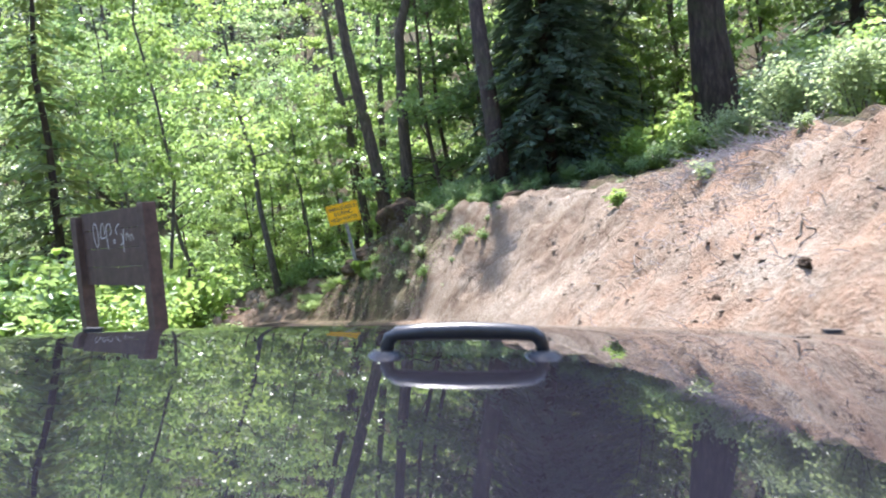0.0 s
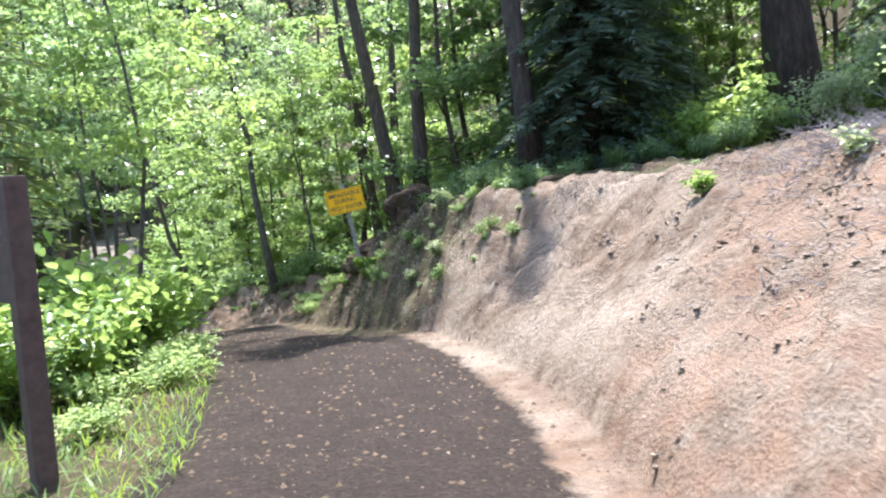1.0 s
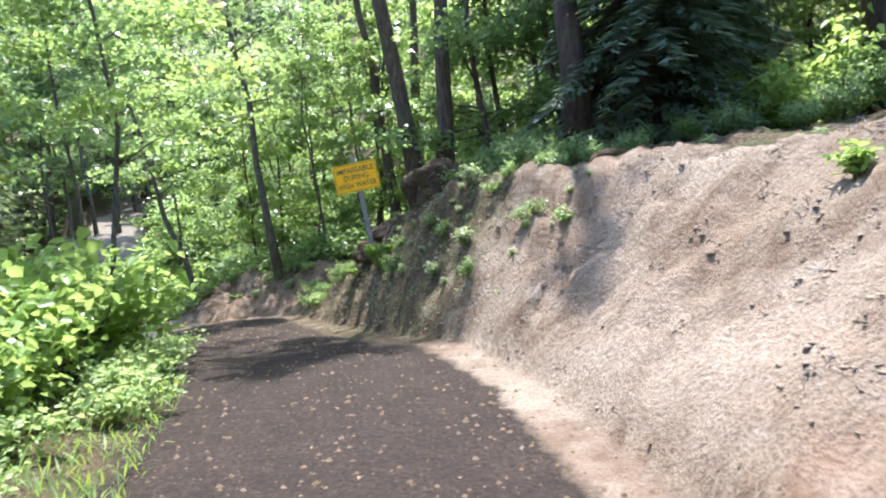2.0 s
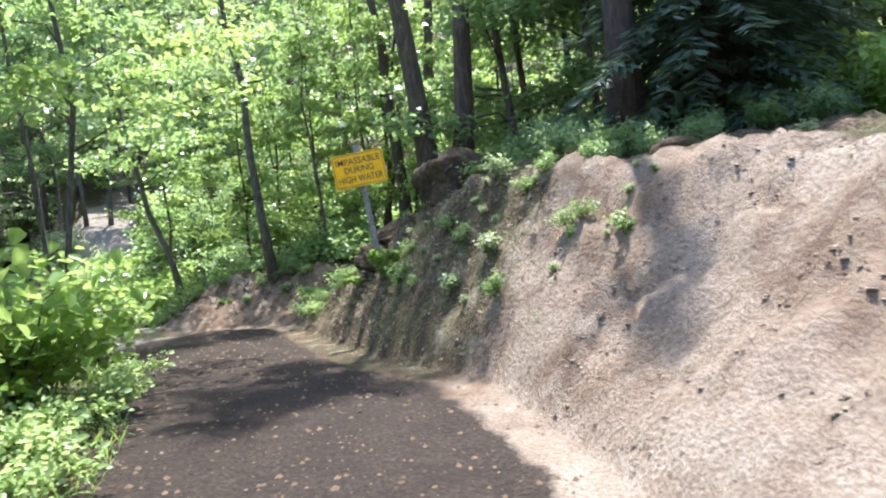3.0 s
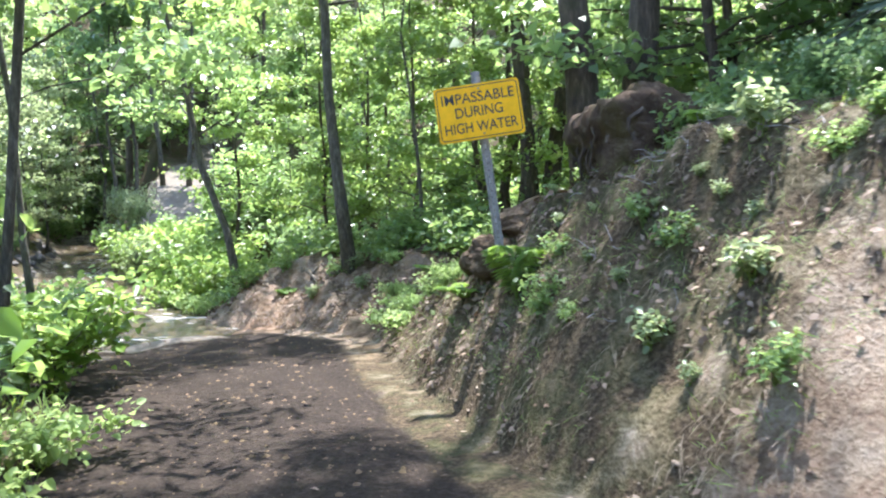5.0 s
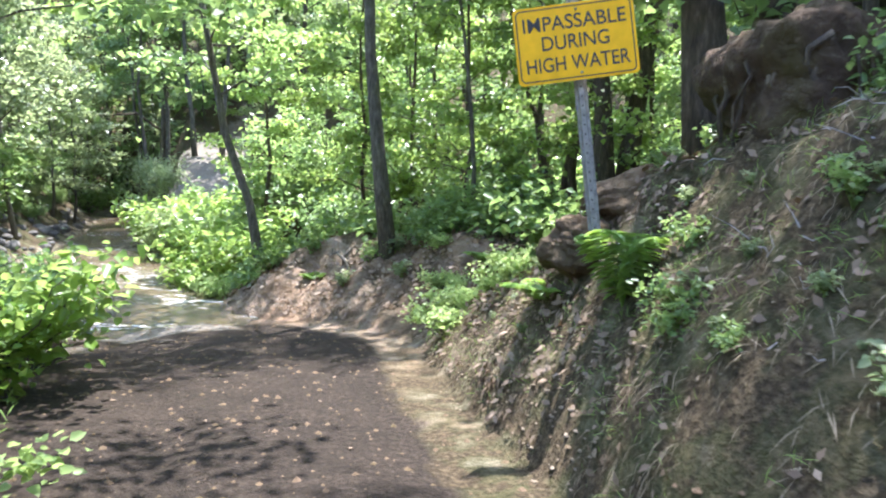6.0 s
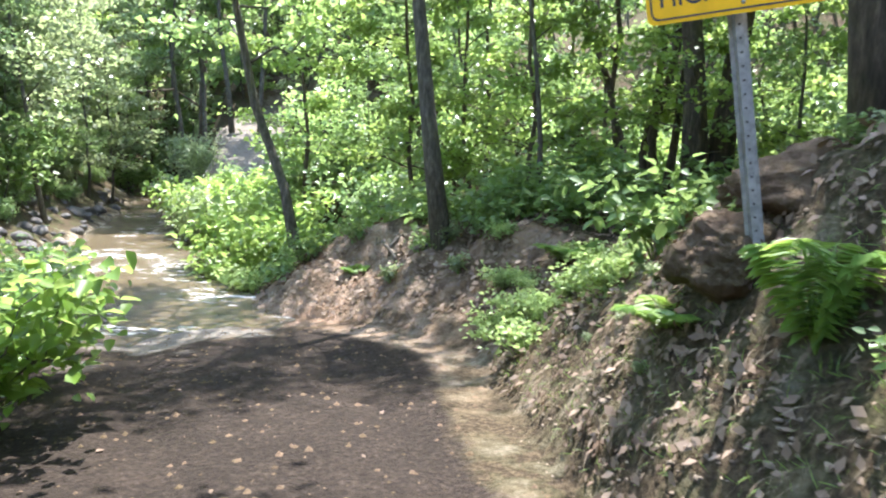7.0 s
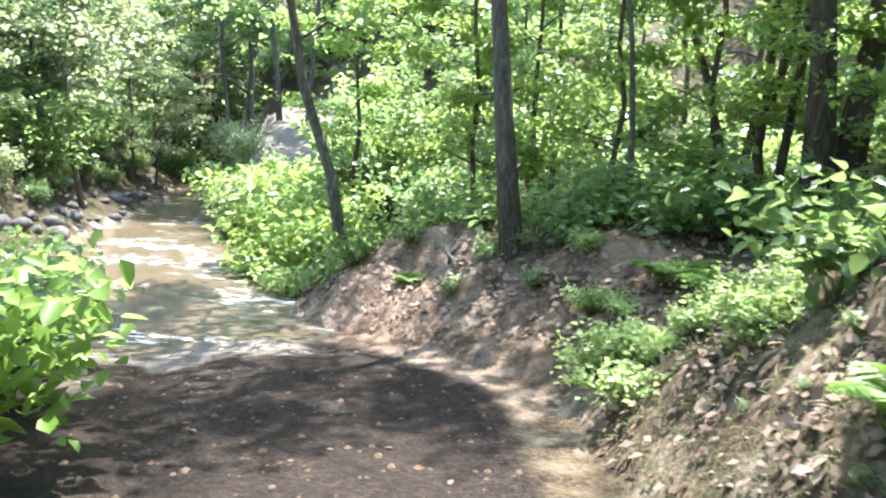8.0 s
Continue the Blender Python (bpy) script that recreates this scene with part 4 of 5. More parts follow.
far_brush += scatter(80, (-40, -17), (27, 54), lambda x, y: abs(lines_at(x, y)[0]) > 2.4 and (abs(lines_at(x, y)[2]) > 2.8 or y > 43.5), 1.2, grown)
thicket(far_shrubs, [(x, y, rng.uniform(0.8, 1.35)) for x, y in far_brush], "mass of leafy brush on the far side of the stream")
# bright brush on the verge, by the board and at the ford
for x, y, k, s in ((-4.6, 11.2, 2, 0.8), (-5.3, 12.6, 2, 1.1), (-5.0, 13.9, 2, 0.95), (-5.9, 13.3, 2, 1.2), (-5.6, 15.4, 0, 0.8), (-6.6, 17.9, 2, 0.75), (-7.4, 19.1, 0, 0.75), (-8.3, 20.0, 2, 0.7), (-9.2, 20.6, 0, 0.75), (-4.9, 9.6, 2, 0.75), (-5.8, 10.4, 0, 1.2), (-10.0, 21.0, 2, 0.7)):
    put(shrubs[k], x, y, rng.uniform(0, 360), s)
for x, y, k, s in ((-13.6, 31.2, 2, 0.65), (-12.7, 30.9, 0, 0.8), (-12.2, 29.9, 2, 1.0), (-14.6, 32.0, 5, 0.7), (-9.3, 25.6, 2, 0.9), (-9.0, 24.6, 2, 0.55), (-10.6, 27.8, 0, 1.0), (-11.6, 29.2, 2, 1.0), (-9.6, 26.8, 2, 0.9), (-8.3, 24.9, 2, 0.7), (-12.2, 28.6, 5, 0.8), (-8.9, 26.0, 2, 0.9), (-12.9, 29.4, 0, 0.9), (-13.7, 30.3, 2, 0.9), (-14.6, 31.0, 0, 0.8), (-11.9, 30.0, 2, 0.7), (-15.6, 33.0, 5, 0.8)):
    put(shrubs[k], x, y, rng.uniform(0, 360), s)
# brush along the crest of the cut
for x, y, k, s in ((5.0, 12.8, 5, 0.5), (5.4, 11.6, 5, 0.75), (6.2, 13.2, 0, 1.0), (6.8, 11.9, 2, 1.0), (4.9, 10.2, 5, 0.7), (6.2, 10.2, 2, 0.9), (4.9, 8.7, 5, 0.6), (5.8, 8.9, 0, 0.8), (7.6, 13.4, 2, 1.3), (4.6, 15.4, 1, 0.5), (3.4, 16.0, 1, 0.45), (5.4, 15.6, 0, 0.6), (6.4, 14.9, 2, 0.7), (2.2, 16.6, 1, 0.4), (7.8, 15.5, 0, 0.9), (1.0, 16.7, 1, 0.4), (0.9, 16.1, 1, 0.35), (1.5, 15.9, 1, 0.4), (0.45, 16.5, 1, 0.45), (1.2, 16.4, 0, 0.4), (1.9, 15.6, 1, 0.35), (2.9, 16.3, 0, 0.35), (4.0, 15.2, 1, 0.35), (0.5, 17.6, 1, 0.5)):
    put(shrubs[k], x, y, rng.uniform(0, 360), s)
# dense shaded brush between the trunks above the corner
for x, y, k, s in ((-0.3, 19.3, 1, 0.9), (0.35, 18.7, 1, 0.9), (0.9, 19.3, 0, 0.9), (0.2, 20.1, 1, 1.1), (1.45, 19.0, 1, 0.8), (1.1, 20.5, 0, 1.1), (-0.4, 21.1, 1, 1.2), (2.0, 18.6, 1, 0.6), (0.6, 21.6, 0, 1.2), (1.9, 20.3, 1, 1.2), (-0.1, 18.4, 1, 0.5), (0.75, 18.0, 1, 0.5), (2.3, 19.3, 0, 0.9), (3.6, 18.2, 0, 0.7), (4.6, 17.6, 2, 0.6), (5.2, 16.8, 2, 0.8), (5.6, 18.6, 2, 1.1), (5.0, 18.8, 2, 1.0), (6.2, 19.2, 2, 1.2), (4.3, 17.0, 2, 0.6)):
    put(shrubs[k], x, y, rng.uniform(0, 360), s)
# wood maples; those at x 0.2 to 1.6 are added to shade the crest
for x, y, k, s in ((5.7, 20.4, 1, 0.42), (6.3, 21.6, 1, 0.5), (5.2, 21.4, 1, 0.4), (0.2, 20.5, 0, 0.8), (1.4, 20.2, 0, 0.75), (0.6, 21.4, 0, 0.8), (1.6, 22.4, 0, 0.8), (2.9, 22.6, 0, 0.55), (4.6, 22.6, 1, 0.8), (5.9, 23.6, 1, 0.9), (7.2, 22.2, 1, 0.8), (8.4, 24.4, 0, 1.0), (6.6, 26.2, 1, 1.0), (3.6, 24.6, 1, 0.9), (9.6, 21.8, 1, 0.9)):
    put(maples[k], x, y, rng.uniform(0, 360), s)
n = 0
while n < 72:
    x, y = rng.uniform(-25, -11), rng.uniform(22, 40)
    d, w = lines_at(x, y)[2], lines_at(x, y)[4]
    if 1.0 < d - w < 3.2:
        put((shrubs[1], shrubs[3], shrubs[0], shrubs[5])[n % 4], x, y, rng.uniform(0, 360), rng.uniform(0.35, 0.6) if d - w < 1.8 else rng.uniform(0.6, 1.0))
        n += 1
retire(*maples, *alders, grey_alder, *firs, *shrubs, *far_trees, *far_firs, *far_shrubs)

# ---------- rocks ----------
def rock(name, sx, sy, sz, material, label, seed, rough=0.22, detail=3, category="rock"):
    bm = bmesh.new()
    bmesh.ops.create_icosphere(bm, subdivisions=detail, radius=1)
    for v in bm.verts:
        p = v.co.copy()
        k = 1 + rough * noise.noise(p * 1.3 + Vector((seed, 0, 0))) + rough * 0.35 * noise.noise(p * 2.7 + Vector((0, seed, 0))) + rough * 0.25 * noise.noise(p * 6.0 + Vector((0, 0, seed))) + rough * 0.2 * noise.noise(p * 15.0 + Vector((seed, seed, 0)))
        # flattened facets
        f = max(abs(p.x), abs(p.y), abs(p.z))
        k *= 0.72 + 0.28 / max(f, 0.55)
        v.co = Vector((p.x * sx, p.y * sy, p.z * sz)) * k
    me = bm_mesh(name, bm, material, True)
    return tagged(new(name, me), label, category)


mossy = rock("mossy_boulder", 0.56, 0.5, 0.56, ROCK_MOSSY, "large dark mossy boulder bound by roots atop the bank", 3.1, 0.3, 5)
mossy.matrix_world = pose(-0.86, 18.05, 2.05, 4, -4, 15)
for k in range(16):
    a = radians(150 + 13 * k + rng.uniform(-5, 5))
    top = rng.uniform(0.12, 0.42)
    t = np.linspace(0, 1, 7)
    out = 0.49 + 0.04 * np.sin(t * 2.2) + rng.normal(size=7) * 0.012
    a2 = a + np.cumsum(rng.normal(size=7)) * 0.05
    drop = top - t * rng.uniform(0.35, 0.75)
    v, f = tube(np.stack([np.cos(a2) * out * 1.06, np.sin(a2) * out, drop], 1), rng.uniform(0.010, 0.024) * (1 - 0.7 * t), 6, 0.2)
    part("root", mesh_from("root", v, f, BARK_MAPLE, True), mossy, "dark root hanging over the face")
boulder = rock("boulder", 0.23, 0.22, 0.185, ROCK_BROWN, "rounded brown boulder beside the sign post", 8.4, 0.4, 5)
boulder.matrix_world = pose(-2.24, 18.3, 1.17, 0, 6, 30)
ledge = rock("boulder", 0.5, 0.36, 0.22, ROCK_BROWN, "flat overhanging boulder in the bank above the sign post", 5.7, 0.5, 5)
ledge.matrix_world = pose(-1.78, 18.65, 1.44, 0, -10, 10)
low = rock("boulder", 0.2, 0.18, 0.14, ROCK_BROWN, "squat brown rock at the foot of the bank", 12.2, 0.45, 4)
low.matrix_world = pose(-2.3, 18.6, gz(-2.3, 18.6) + 0.03, 0, 0, 60)
mound = rock("boulder", 0.3, 0.22, 0.17, ROCK_MOSSY, "small dark rock on the crest of the bank", 15.0, 0.3, 3)
mound.matrix_world = pose(1.58, 15.3, gz(1.58, 15.3) + 0.05, 0, 0, 20)
# stones at the stream's edge
stones = [rock("river_stone", 0.2, 0.16, 0.12, ROCK_GREY, "rounded grey stone at the edge of the stream", s, 0.25, 2) for s in (1.0, 2.0, 3.0)]
spots = []
while len(spots) < 120:
    x, y = rng.uniform(-24, -10), rng.uniform(22, 40)
    d = lines_at(x, y)[2]
    w = lines_at(x, y)[4]
    if 0.1 < d - w < 1.3:
        spots.append((x, y))
for i, (x, y) in enumerate(spots):
    s = 0.35 + 0.9 * rng.random() ** 2
    ob = copy_thing(stones[i % 3], pose(x, y, max(gz(x, y), WATER_Z - 0.05) + 0.03 * s, rng.uniform(-15, 15), rng.uniform(-15, 15), rng.uniform(0, 360)) @ Matrix.Scale(s, 4))
    tagged(ob, group="stones along the stream")
retire(*stones)
# clods and stones in the cut bank and on the track
clods = [rock("soil_clod", 0.08, 0.06, 0.045, CLOD, "lump of reddish soil lying on the slope", s, 0.75, 2, "clod") for s in (4.0, 6.0, 9.0)]
n = 0
while n < 12:
    x, y = rng.uniform(-3, 4.5), rng.uniform(2, 19)
    df = lines_at(x, y)[1]
    if -0.25 < df < 2.6 and rng.random() < 1.1 - 0.3 * df:
        s = 0.12 + 0.4 * rng.random() ** 2
        tagged(copy_thing(clods[n % 3], pose(x, y, gz(x, y) - 0.012 * s, rng.uniform(-30, 30), rng.uniform(-30, 30), rng.uniform(0, 360)) @ Matrix.Scale(s, 4)), group="clods on the cut bank")
        n += 1
retire(*clods)
# small dark lumps standing in for the shade of hollows in the bank
for x, y, s in ((1.98, 4.22, 0.6), (1.89, 5.46, 0.6), (2.13, 8.49, 0.6)):
    hollow = rock("root_stub", 0.07, 0.05, 0.055, ROCK_MOSSY, "dark lump in place of a shaded hollow in the cut bank", x * 7, 0.8, 3, "root")
    hollow.matrix_world = pose(x, y, gz(x, y) - 0.012, 20, -25, 40 * x) @ Matrix.Scale(s, 4)


# ---------- the road sign ----------
def text_mesh(words, size, material):
    cu = bpy.data.curves.new("words", "FONT")
    cu.body, cu.size, cu.align_x, cu.align_y, cu.extrude, cu.offset = words, size, "CENTER", "CENTER", 0.0008, 0.0008
    ob = bpy.data.objects.new("words", cu)
    scene.collection.objects.link(ob)
    dg = bpy.context.evaluated_depsgraph_get()
    me = bpy.data.meshes.new_from_object(ob.evaluated_get(dg))
    bpy.data.objects.remove(ob)
    me.materials.clear()
    me.materials.append(material)
    return me


def rounded_plate(name, w, h, r, t, material):
    bm = bmesh.new()
    ring = []
    for cx, cz, a0 in ((w / 2 - r, h / 2 - r, 0), (-w / 2 + r, h / 2 - r, 90), (-w / 2 + r, -h / 2 + r, 180), (w / 2 - r, -h / 2 + r, 270)):
        for k in range(5):
            a = radians(a0 + k * 22.5)
            ring.append(bm.verts.new((cx + r * math.cos(a), -t / 2, cz + r * math.sin(a))))
    face = bm.faces.new(ring)
    ext = bmesh.ops.extrude_face_region(bm, geom=[face])
    bmesh.ops.translate(bm, vec=(0, t, 0), verts=[g for g in ext["geom"] if isinstance(g, bmesh.types.BMVert)])
    bmesh.ops.recalc_face_normals(bm, faces=bm.faces)
    return bm_mesh(name, bm, material)


def road_sign():
    base = Vector((-2.09, 18.12, 0.86))
    sign = new("road_sign")
    sign.matrix_world = pose(*base, 0, -6.5, 8)
    tagged(sign, "yellow warning sign with black lettering on a leaning galvanised post", "sign")
    # ribbed U-channel post
    prof = [(-0.04, 0.012), (-0.022, 0.012), (-0.016, -0.02), (0.016, -0.02), (0.022, 0.012), (0.04, 0.012), (0.04, 0.016), (0.019, 0.016), (0.013, -0.016), (-0.013, -0.016), (-0.019, 0.016), (-0.04, 0.016)]
    n = len(prof)
    v = [(x, y, z) for z in (-0.3, 1.98) for x, y in prof]
    f = [(i, (i + 1) % n, n + (i + 1) % n, n + i) for i in range(n)] + [tuple(range(n, 2 * n))]
    part("post", mesh_from("post", v, f, GALV), sign, "galvanised steel channel post")
    a = np.linspace(0, 2 * np.pi, 8, endpoint=False)
    hole = mesh_from("post_hole", np.stack([0.006 * np.cos(a), np.zeros(8), 0.006 * np.sin(a)], 1), [tuple(range(8))], SIGN_BLACK)
    for k in range(22):
        part("post_hole", hole, sign, "", pose(0, -0.0215, 0.15 + 0.06 * k))
    W, H = 0.75, 0.49
    face = part("panel", rounded_plate("panel", W, H, 0.03, 0.004, YELLOW), sign, "weathered yellow panel", pose(-0.01, -0.054, 1.63, -6, 0, 0))
    part("panel_back", rounded_plate("panel_back", W - 0.004, H - 0.004, 0.03, 0.002, ALUMINIUM), face, "bare aluminium back", pose(0, 0.0035, 0))
    # border line
    bars = []
    for cx, cz, sx, sz in ((0, H / 2 - 0.02, W - 0.1, 0.008), (0, -H / 2 + 0.02, W - 0.1, 0.008), (W / 2 - 0.02, 0, 0.008, H - 0.1), (-W / 2 + 0.02, 0, 0.008, H - 0.1)):
        bars.append(([(cx - sx / 2, -0.0045, cz - sz / 2), (cx + sx / 2, -0.0045, cz - sz / 2), (cx + sx / 2, -0.0045, cz + sz / 2), (cx - sx / 2, -0.0045, cz + sz / 2)], [(0, 1, 2, 3)]))
    for sx, sz, a0 in ((1, 1, 0), (-1, 1, 90), (-1, -1, 180), (1, -1, 270)):
        cx, cz = sx * (W / 2 - 0.05), sz * (H / 2 - 0.05)
        a = np.radians(np.linspace(a0, a0 + 90, 6))
        o = np.stack([cx + 0.034 * np.cos(a), np.full(6, -0.0045), cz + 0.034 * np.sin(a)], 1)
        i = np.stack([cx + 0.026 * np.cos(a), np.full(6, -0.0045), cz + 0.026 * np.sin(a)], 1)
        bars.append((np.concatenate([o, i]), [(k, k + 1, 7 + k, 6 + k) for k in range(5)]))
    v, f = join(bars)
    part("border", mesh_from("border", v, f, SIGN_BLACK), face, "black border line")
    for words, z, sx in (("IMPASSABLE", 0.125, 0.95), ("DURING", 0.0, 0.88), ("HIGH WATER", -0.135, 0.82)):
        part("lettering", text_mesh(words, 0.128, SIGN_BLACK), face, "black capital letters", pose(0, -0.0045, z, 90, 0, 0) @ Matrix.Diagonal((sx, 1, 1, 1)))
    for z in (0.2, -0.2):
        bm = bmesh.new()
        bmesh.ops.create_uvsphere(bm, u_segments=8, v_segments=5, radius=0.009)
        part("bolt", bm_mesh("bolt", bm, GALV, True), face, "", pose(0.02, -0.004, z))


road_sign()


# ---------- the notice board ----------
def notice_board():
    a, b = Vector((-4.14, 8.7, 0)), Vector((-2.94, 7.58, 0))
    mid, run = (a + b) / 2, b - a
    turn = math.degrees(math.atan2(run.y, run.x))
    L = run.length
    board = new("notice_board")
    z0 = gz(mid.x, mid.y)
    board.matrix_world = pose(mid.x, mid.y, z0, 0, 3.5, turn)
    tagged(board, "weathered brown wooden notice board on two posts with pale scrawled marks", "notice board")
    top = 2.36 - z0
    for sx in (-1, 1):
        part("post", box_mesh("post", 0.14, 0.14, top + 0.5, BOARD_POST, 0.012), board, "thick square timber post", pose(sx * L / 2, 0, (top - 0.5) / 2 - (0.06 if sx < 0 else 0)))
    n = 4
    ph = 0.80 / n
    for k in range(n):
        part("plank", box_mesh("plank", L - 0.14, 0.035, ph - 0.004, BOARD_BROWN, 0.004), board, "", pose(0, 0.015, top - 0.03 - ph * (k + 0.5)))
    # illegible scrawl as looping strokes
    for x, z, rx_, rz_, a0, a1, tilt in ((-0.47, 0.08, 0.06, 0.13, 0, 360, 8), (-0.30, 0.06, 0.05, 0.14, 10, 190, -6), (-0.30, 0.06, 0.06, 0.02, 180, 360, 0), (-0.14, 0.13, 0.06, 0.06, -80, 170, 0), (-0.19, 0.04, 0.012, 0.12, 90, 270, 4), (-0.03, 0.0, 0.02, 0.02, 0, 330, 0), (0.10, 0.12, 0.08, 0.05, 60, 220, 20), (0.12, 0.02, 0.06, 0.06, -110, 60, 10), (0.20, 0.0, 0.012, 0.12, 90, 270, -8), (0.28, 0.0, 0.03, 0.08, 0, 180, 0), (0.38, 0.0, 0.03, 0.06, 0, 180, 6)):
        a = np.radians(np.linspace(a0, a1, 16))
        ct, st = math.cos(radians(tilt)), math.sin(radians(tilt))
        u, w = rx_ * np.cos(a), rz_ * np.sin(a)
        v, f = tube(np.stack([x + u * ct - w * st, np.full(16, -0.0035), z + u * st + w * ct], 1), np.full(16, 0.008), 5)
        part("scrawl", mesh_from("scrawl", v * (1, 0.4, 1), f, CHALK), board, "pale scrawled stroke", pose(0.07, 0, top - 0.36))


notice_board()


# ---------- the vehicle that stands at the start of the track ----------
def hood_z(x, d):
    z = 1.55 - (0.111 + 0.019 * d + 0.10 * max(0.0, d - 1.2) ** 2 + 0.027 * x * x)
    if abs(x) > 0.78:
        z -= 1.3 * (abs(x) - 0.78) ** 1.6
    if d > 1.58:
        z -= 4.0 * (d - 1.58) ** 1.8
    return z


def vehicle():
    car = new("off_road_vehicle")
    car.matrix_world = pose(0.016, -0.031, 1.568, -0.75, 7.5, 0.23) @ pose(0, 0, -1.55)
    tagged(car, "glossy black off-road vehicle with dusty hood and grab handle", "car")
    xs, ds = np.linspace(-0.88, 0.88, 61), np.concatenate([np.linspace(0.30, 1.5, 34), np.linspace(1.53, 1.78, 12)])
    v = [(x, d, hood_z(x, d)) for d in ds for x in xs]
    nx = len(xs)
    f = [(j * nx + i, j * nx + i + 1, (j + 1) * nx + i + 1, (j + 1) * nx + i) for j in range(len(ds) - 1) for i in range(nx - 1)]
    low = [(x, d, hood_z(x, d) - 0.03) for d in ds for x in xs]
    m = len(v)
    f += [(q[3] + m, q[2] + m, q[1] + m, q[0] + m) for q in f]
    edge = [i for i in range(nx)] + [j * nx + nx - 1 for j in range(1, len(ds))] + [(len(ds) - 1) * nx + i for i in range(nx - 2, -1, -1)] + [j * nx for j in range(len(ds) - 2, 0, -1)]
    f += [(edge[k], edge[k] + m, edge[(k + 1) % len(edge)] + m, edge[(k + 1) % len(edge)]) for k in range(len(edge))]
    hood = part("hood", mesh_from("hood", v + low, f, PAINT, True), car, "glossy dusty black metallic hood")
    # grab handle
    hx, hd = 0.028, 0.93
    z0 = hood_z(hx, hd)
    grip = [(-0.094, 0, 0.0), (-0.094, 0, 0.013), (-0.0905, 0, 0.021), (-0.082, 0, 0.0262), (-0.05, 0, 0.0285), (0, 0, 0.0295), (0.05, 0, 0.0285), (0.082, 0, 0.0262), (0.0905, 0, 0.021), (0.094, 0, 0.013), (0.094, 0, 0.0)]
    vv, ff = tube(grip, [0.0085, 0.0085, 0.009, 0.0095, 0.0105, 0.011, 0.0105, 0.0095, 0.009, 0.0085, 0.0085], 12)
    handle = part("grab_handle", mesh_from("grab_handle", vv, ff, BLACK_PLASTIC, True), hood, "smooth black grab handle", pose(hx, hd, z0))
    for sx in (-1, 1):
        for r, zz, hgt in ((0.024, 0.0015, 0.004), (0.019, 0.0045, 0.003)):
            bm = bmesh.new()
            bmesh.ops.create_cone(bm, cap_ends=True, segments=24, radius1=r, radius2=r * 0.86, depth=hgt)
            bmesh.ops.scale(bm, vec=(1, 0.85, 1), verts=bm.verts)
            part("handle_foot", bm_mesh("handle_foot", bm, BLACK_PLASTIC, False), hood, "black round mounting foot", pose(hx + sx * 0.095, hd, z0 + zz))
    # hood stops
    for x, d in ((-0.70, 1.545), (0.78, 1.53)):
        part("hood_stop", box_mesh("hood_stop", 0.035, 0.02, 0.007, RUBBER, 0.002), hood, "small black rubber stop", pose(x, d, hood_z(x, d) + 0.004))
    # lower body
    part("body", box_mesh("body", 1.44, 1.36, 0.62, PAINT, 0.05, (0, 1.0, 1.02)), car, "black painted front body")
    for sx in (-1, 1):
        bm = bmesh.new()
        n = 24
        a = np.linspace(0, np.pi, n)
        out = []
        for k in range(n):
            yy, zz = 1.02 + 0.47 * math.cos(a[k]), 0.42 + 0.47 * math.sin(a[k])
            out.append([bm.verts.new((sx * 0.70, yy, zz)), bm.verts.new((sx * 0.90, yy, zz)), bm.verts.new((sx * 0.90, 1.02 + (yy - 1.02) * 1.08, 0.42 + (zz - 0.42) * 1.08)), bm.verts.new((sx * 0.70, 1.02 + (yy - 1.02) * 1.08, 0.42 + (zz - 0.42) * 1.08))])
        for p, q in zip(out[:-1], out[1:]):
            for k in range(4):
                bm.faces.new((p[k], p[(k + 1) % 4], q[(k + 1) % 4], q[k]))
        bmesh.ops.recalc_face_normals(bm, faces=bm.faces)
        part("wheel_arch", bm_mesh("wheel_arch", bm, BLACK_PLASTIC), car, "black wheel arch flare")
        part("fender", box_mesh("fender", 0.12, 1.4, 0.36, PAINT, 0.04, (sx * 0.78, 1.0, 1.13)), car, "black painted fender")
        wheel = new("wheel")
        wheel.parent = car
        wheel.matrix_local = pose(sx * 0.78, 1.02, 0.40, 0, 90, 0)
        prof = [(0.24, -0.11), (0.34, -0.12), (0.385, -0.10), (0.40, -0.05), (0.40, 0.05), (0.385, 0.10), (0.34, 0.12), (0.24, 0.11)]
        seg = 36
        tv = [(r * math.cos(2 * math.pi * k / seg), r * math.sin(2 * math.pi * k / seg), z) for k in range(seg) for r, z in prof]
        tf = [(k * 8 + i, k * 8 + i + 1, ((k + 1) % seg) * 8 + i + 1, ((k + 1) % seg) * 8 + i) for k in range(seg) for i in range(7)]
        part("tyre", mesh_from("tyre", tv, tf, RUBBER, True), wheel, "black rubber tyre")
        bm = bmesh.new()
        bmesh.ops.create_cone(bm, cap_ends=True, segments=28, radius1=0.245, radius2=0.245, depth=0.17)
        part("rim", bm_mesh("rim", bm, ALUMINIUM), wheel, "grey metal rim")
        bm = bmesh.new()
        bmesh.ops.create_cone(bm, cap_ends=True, segments=28, radius1=0.10, radius2=0.09, depth=0.04)
        part("headlight", bm_mesh("headlight", bm, LENS, False), car, "round clear headlight", pose(sx * 0.56, 1.70, 1.16, 90, 0, 0))
    part("grille", box_mesh("grille", 0.86, 0.05, 0.30, BLACK_PLASTIC, 0.01, (0, 1.69, 1.15)), car, "black grille panel")
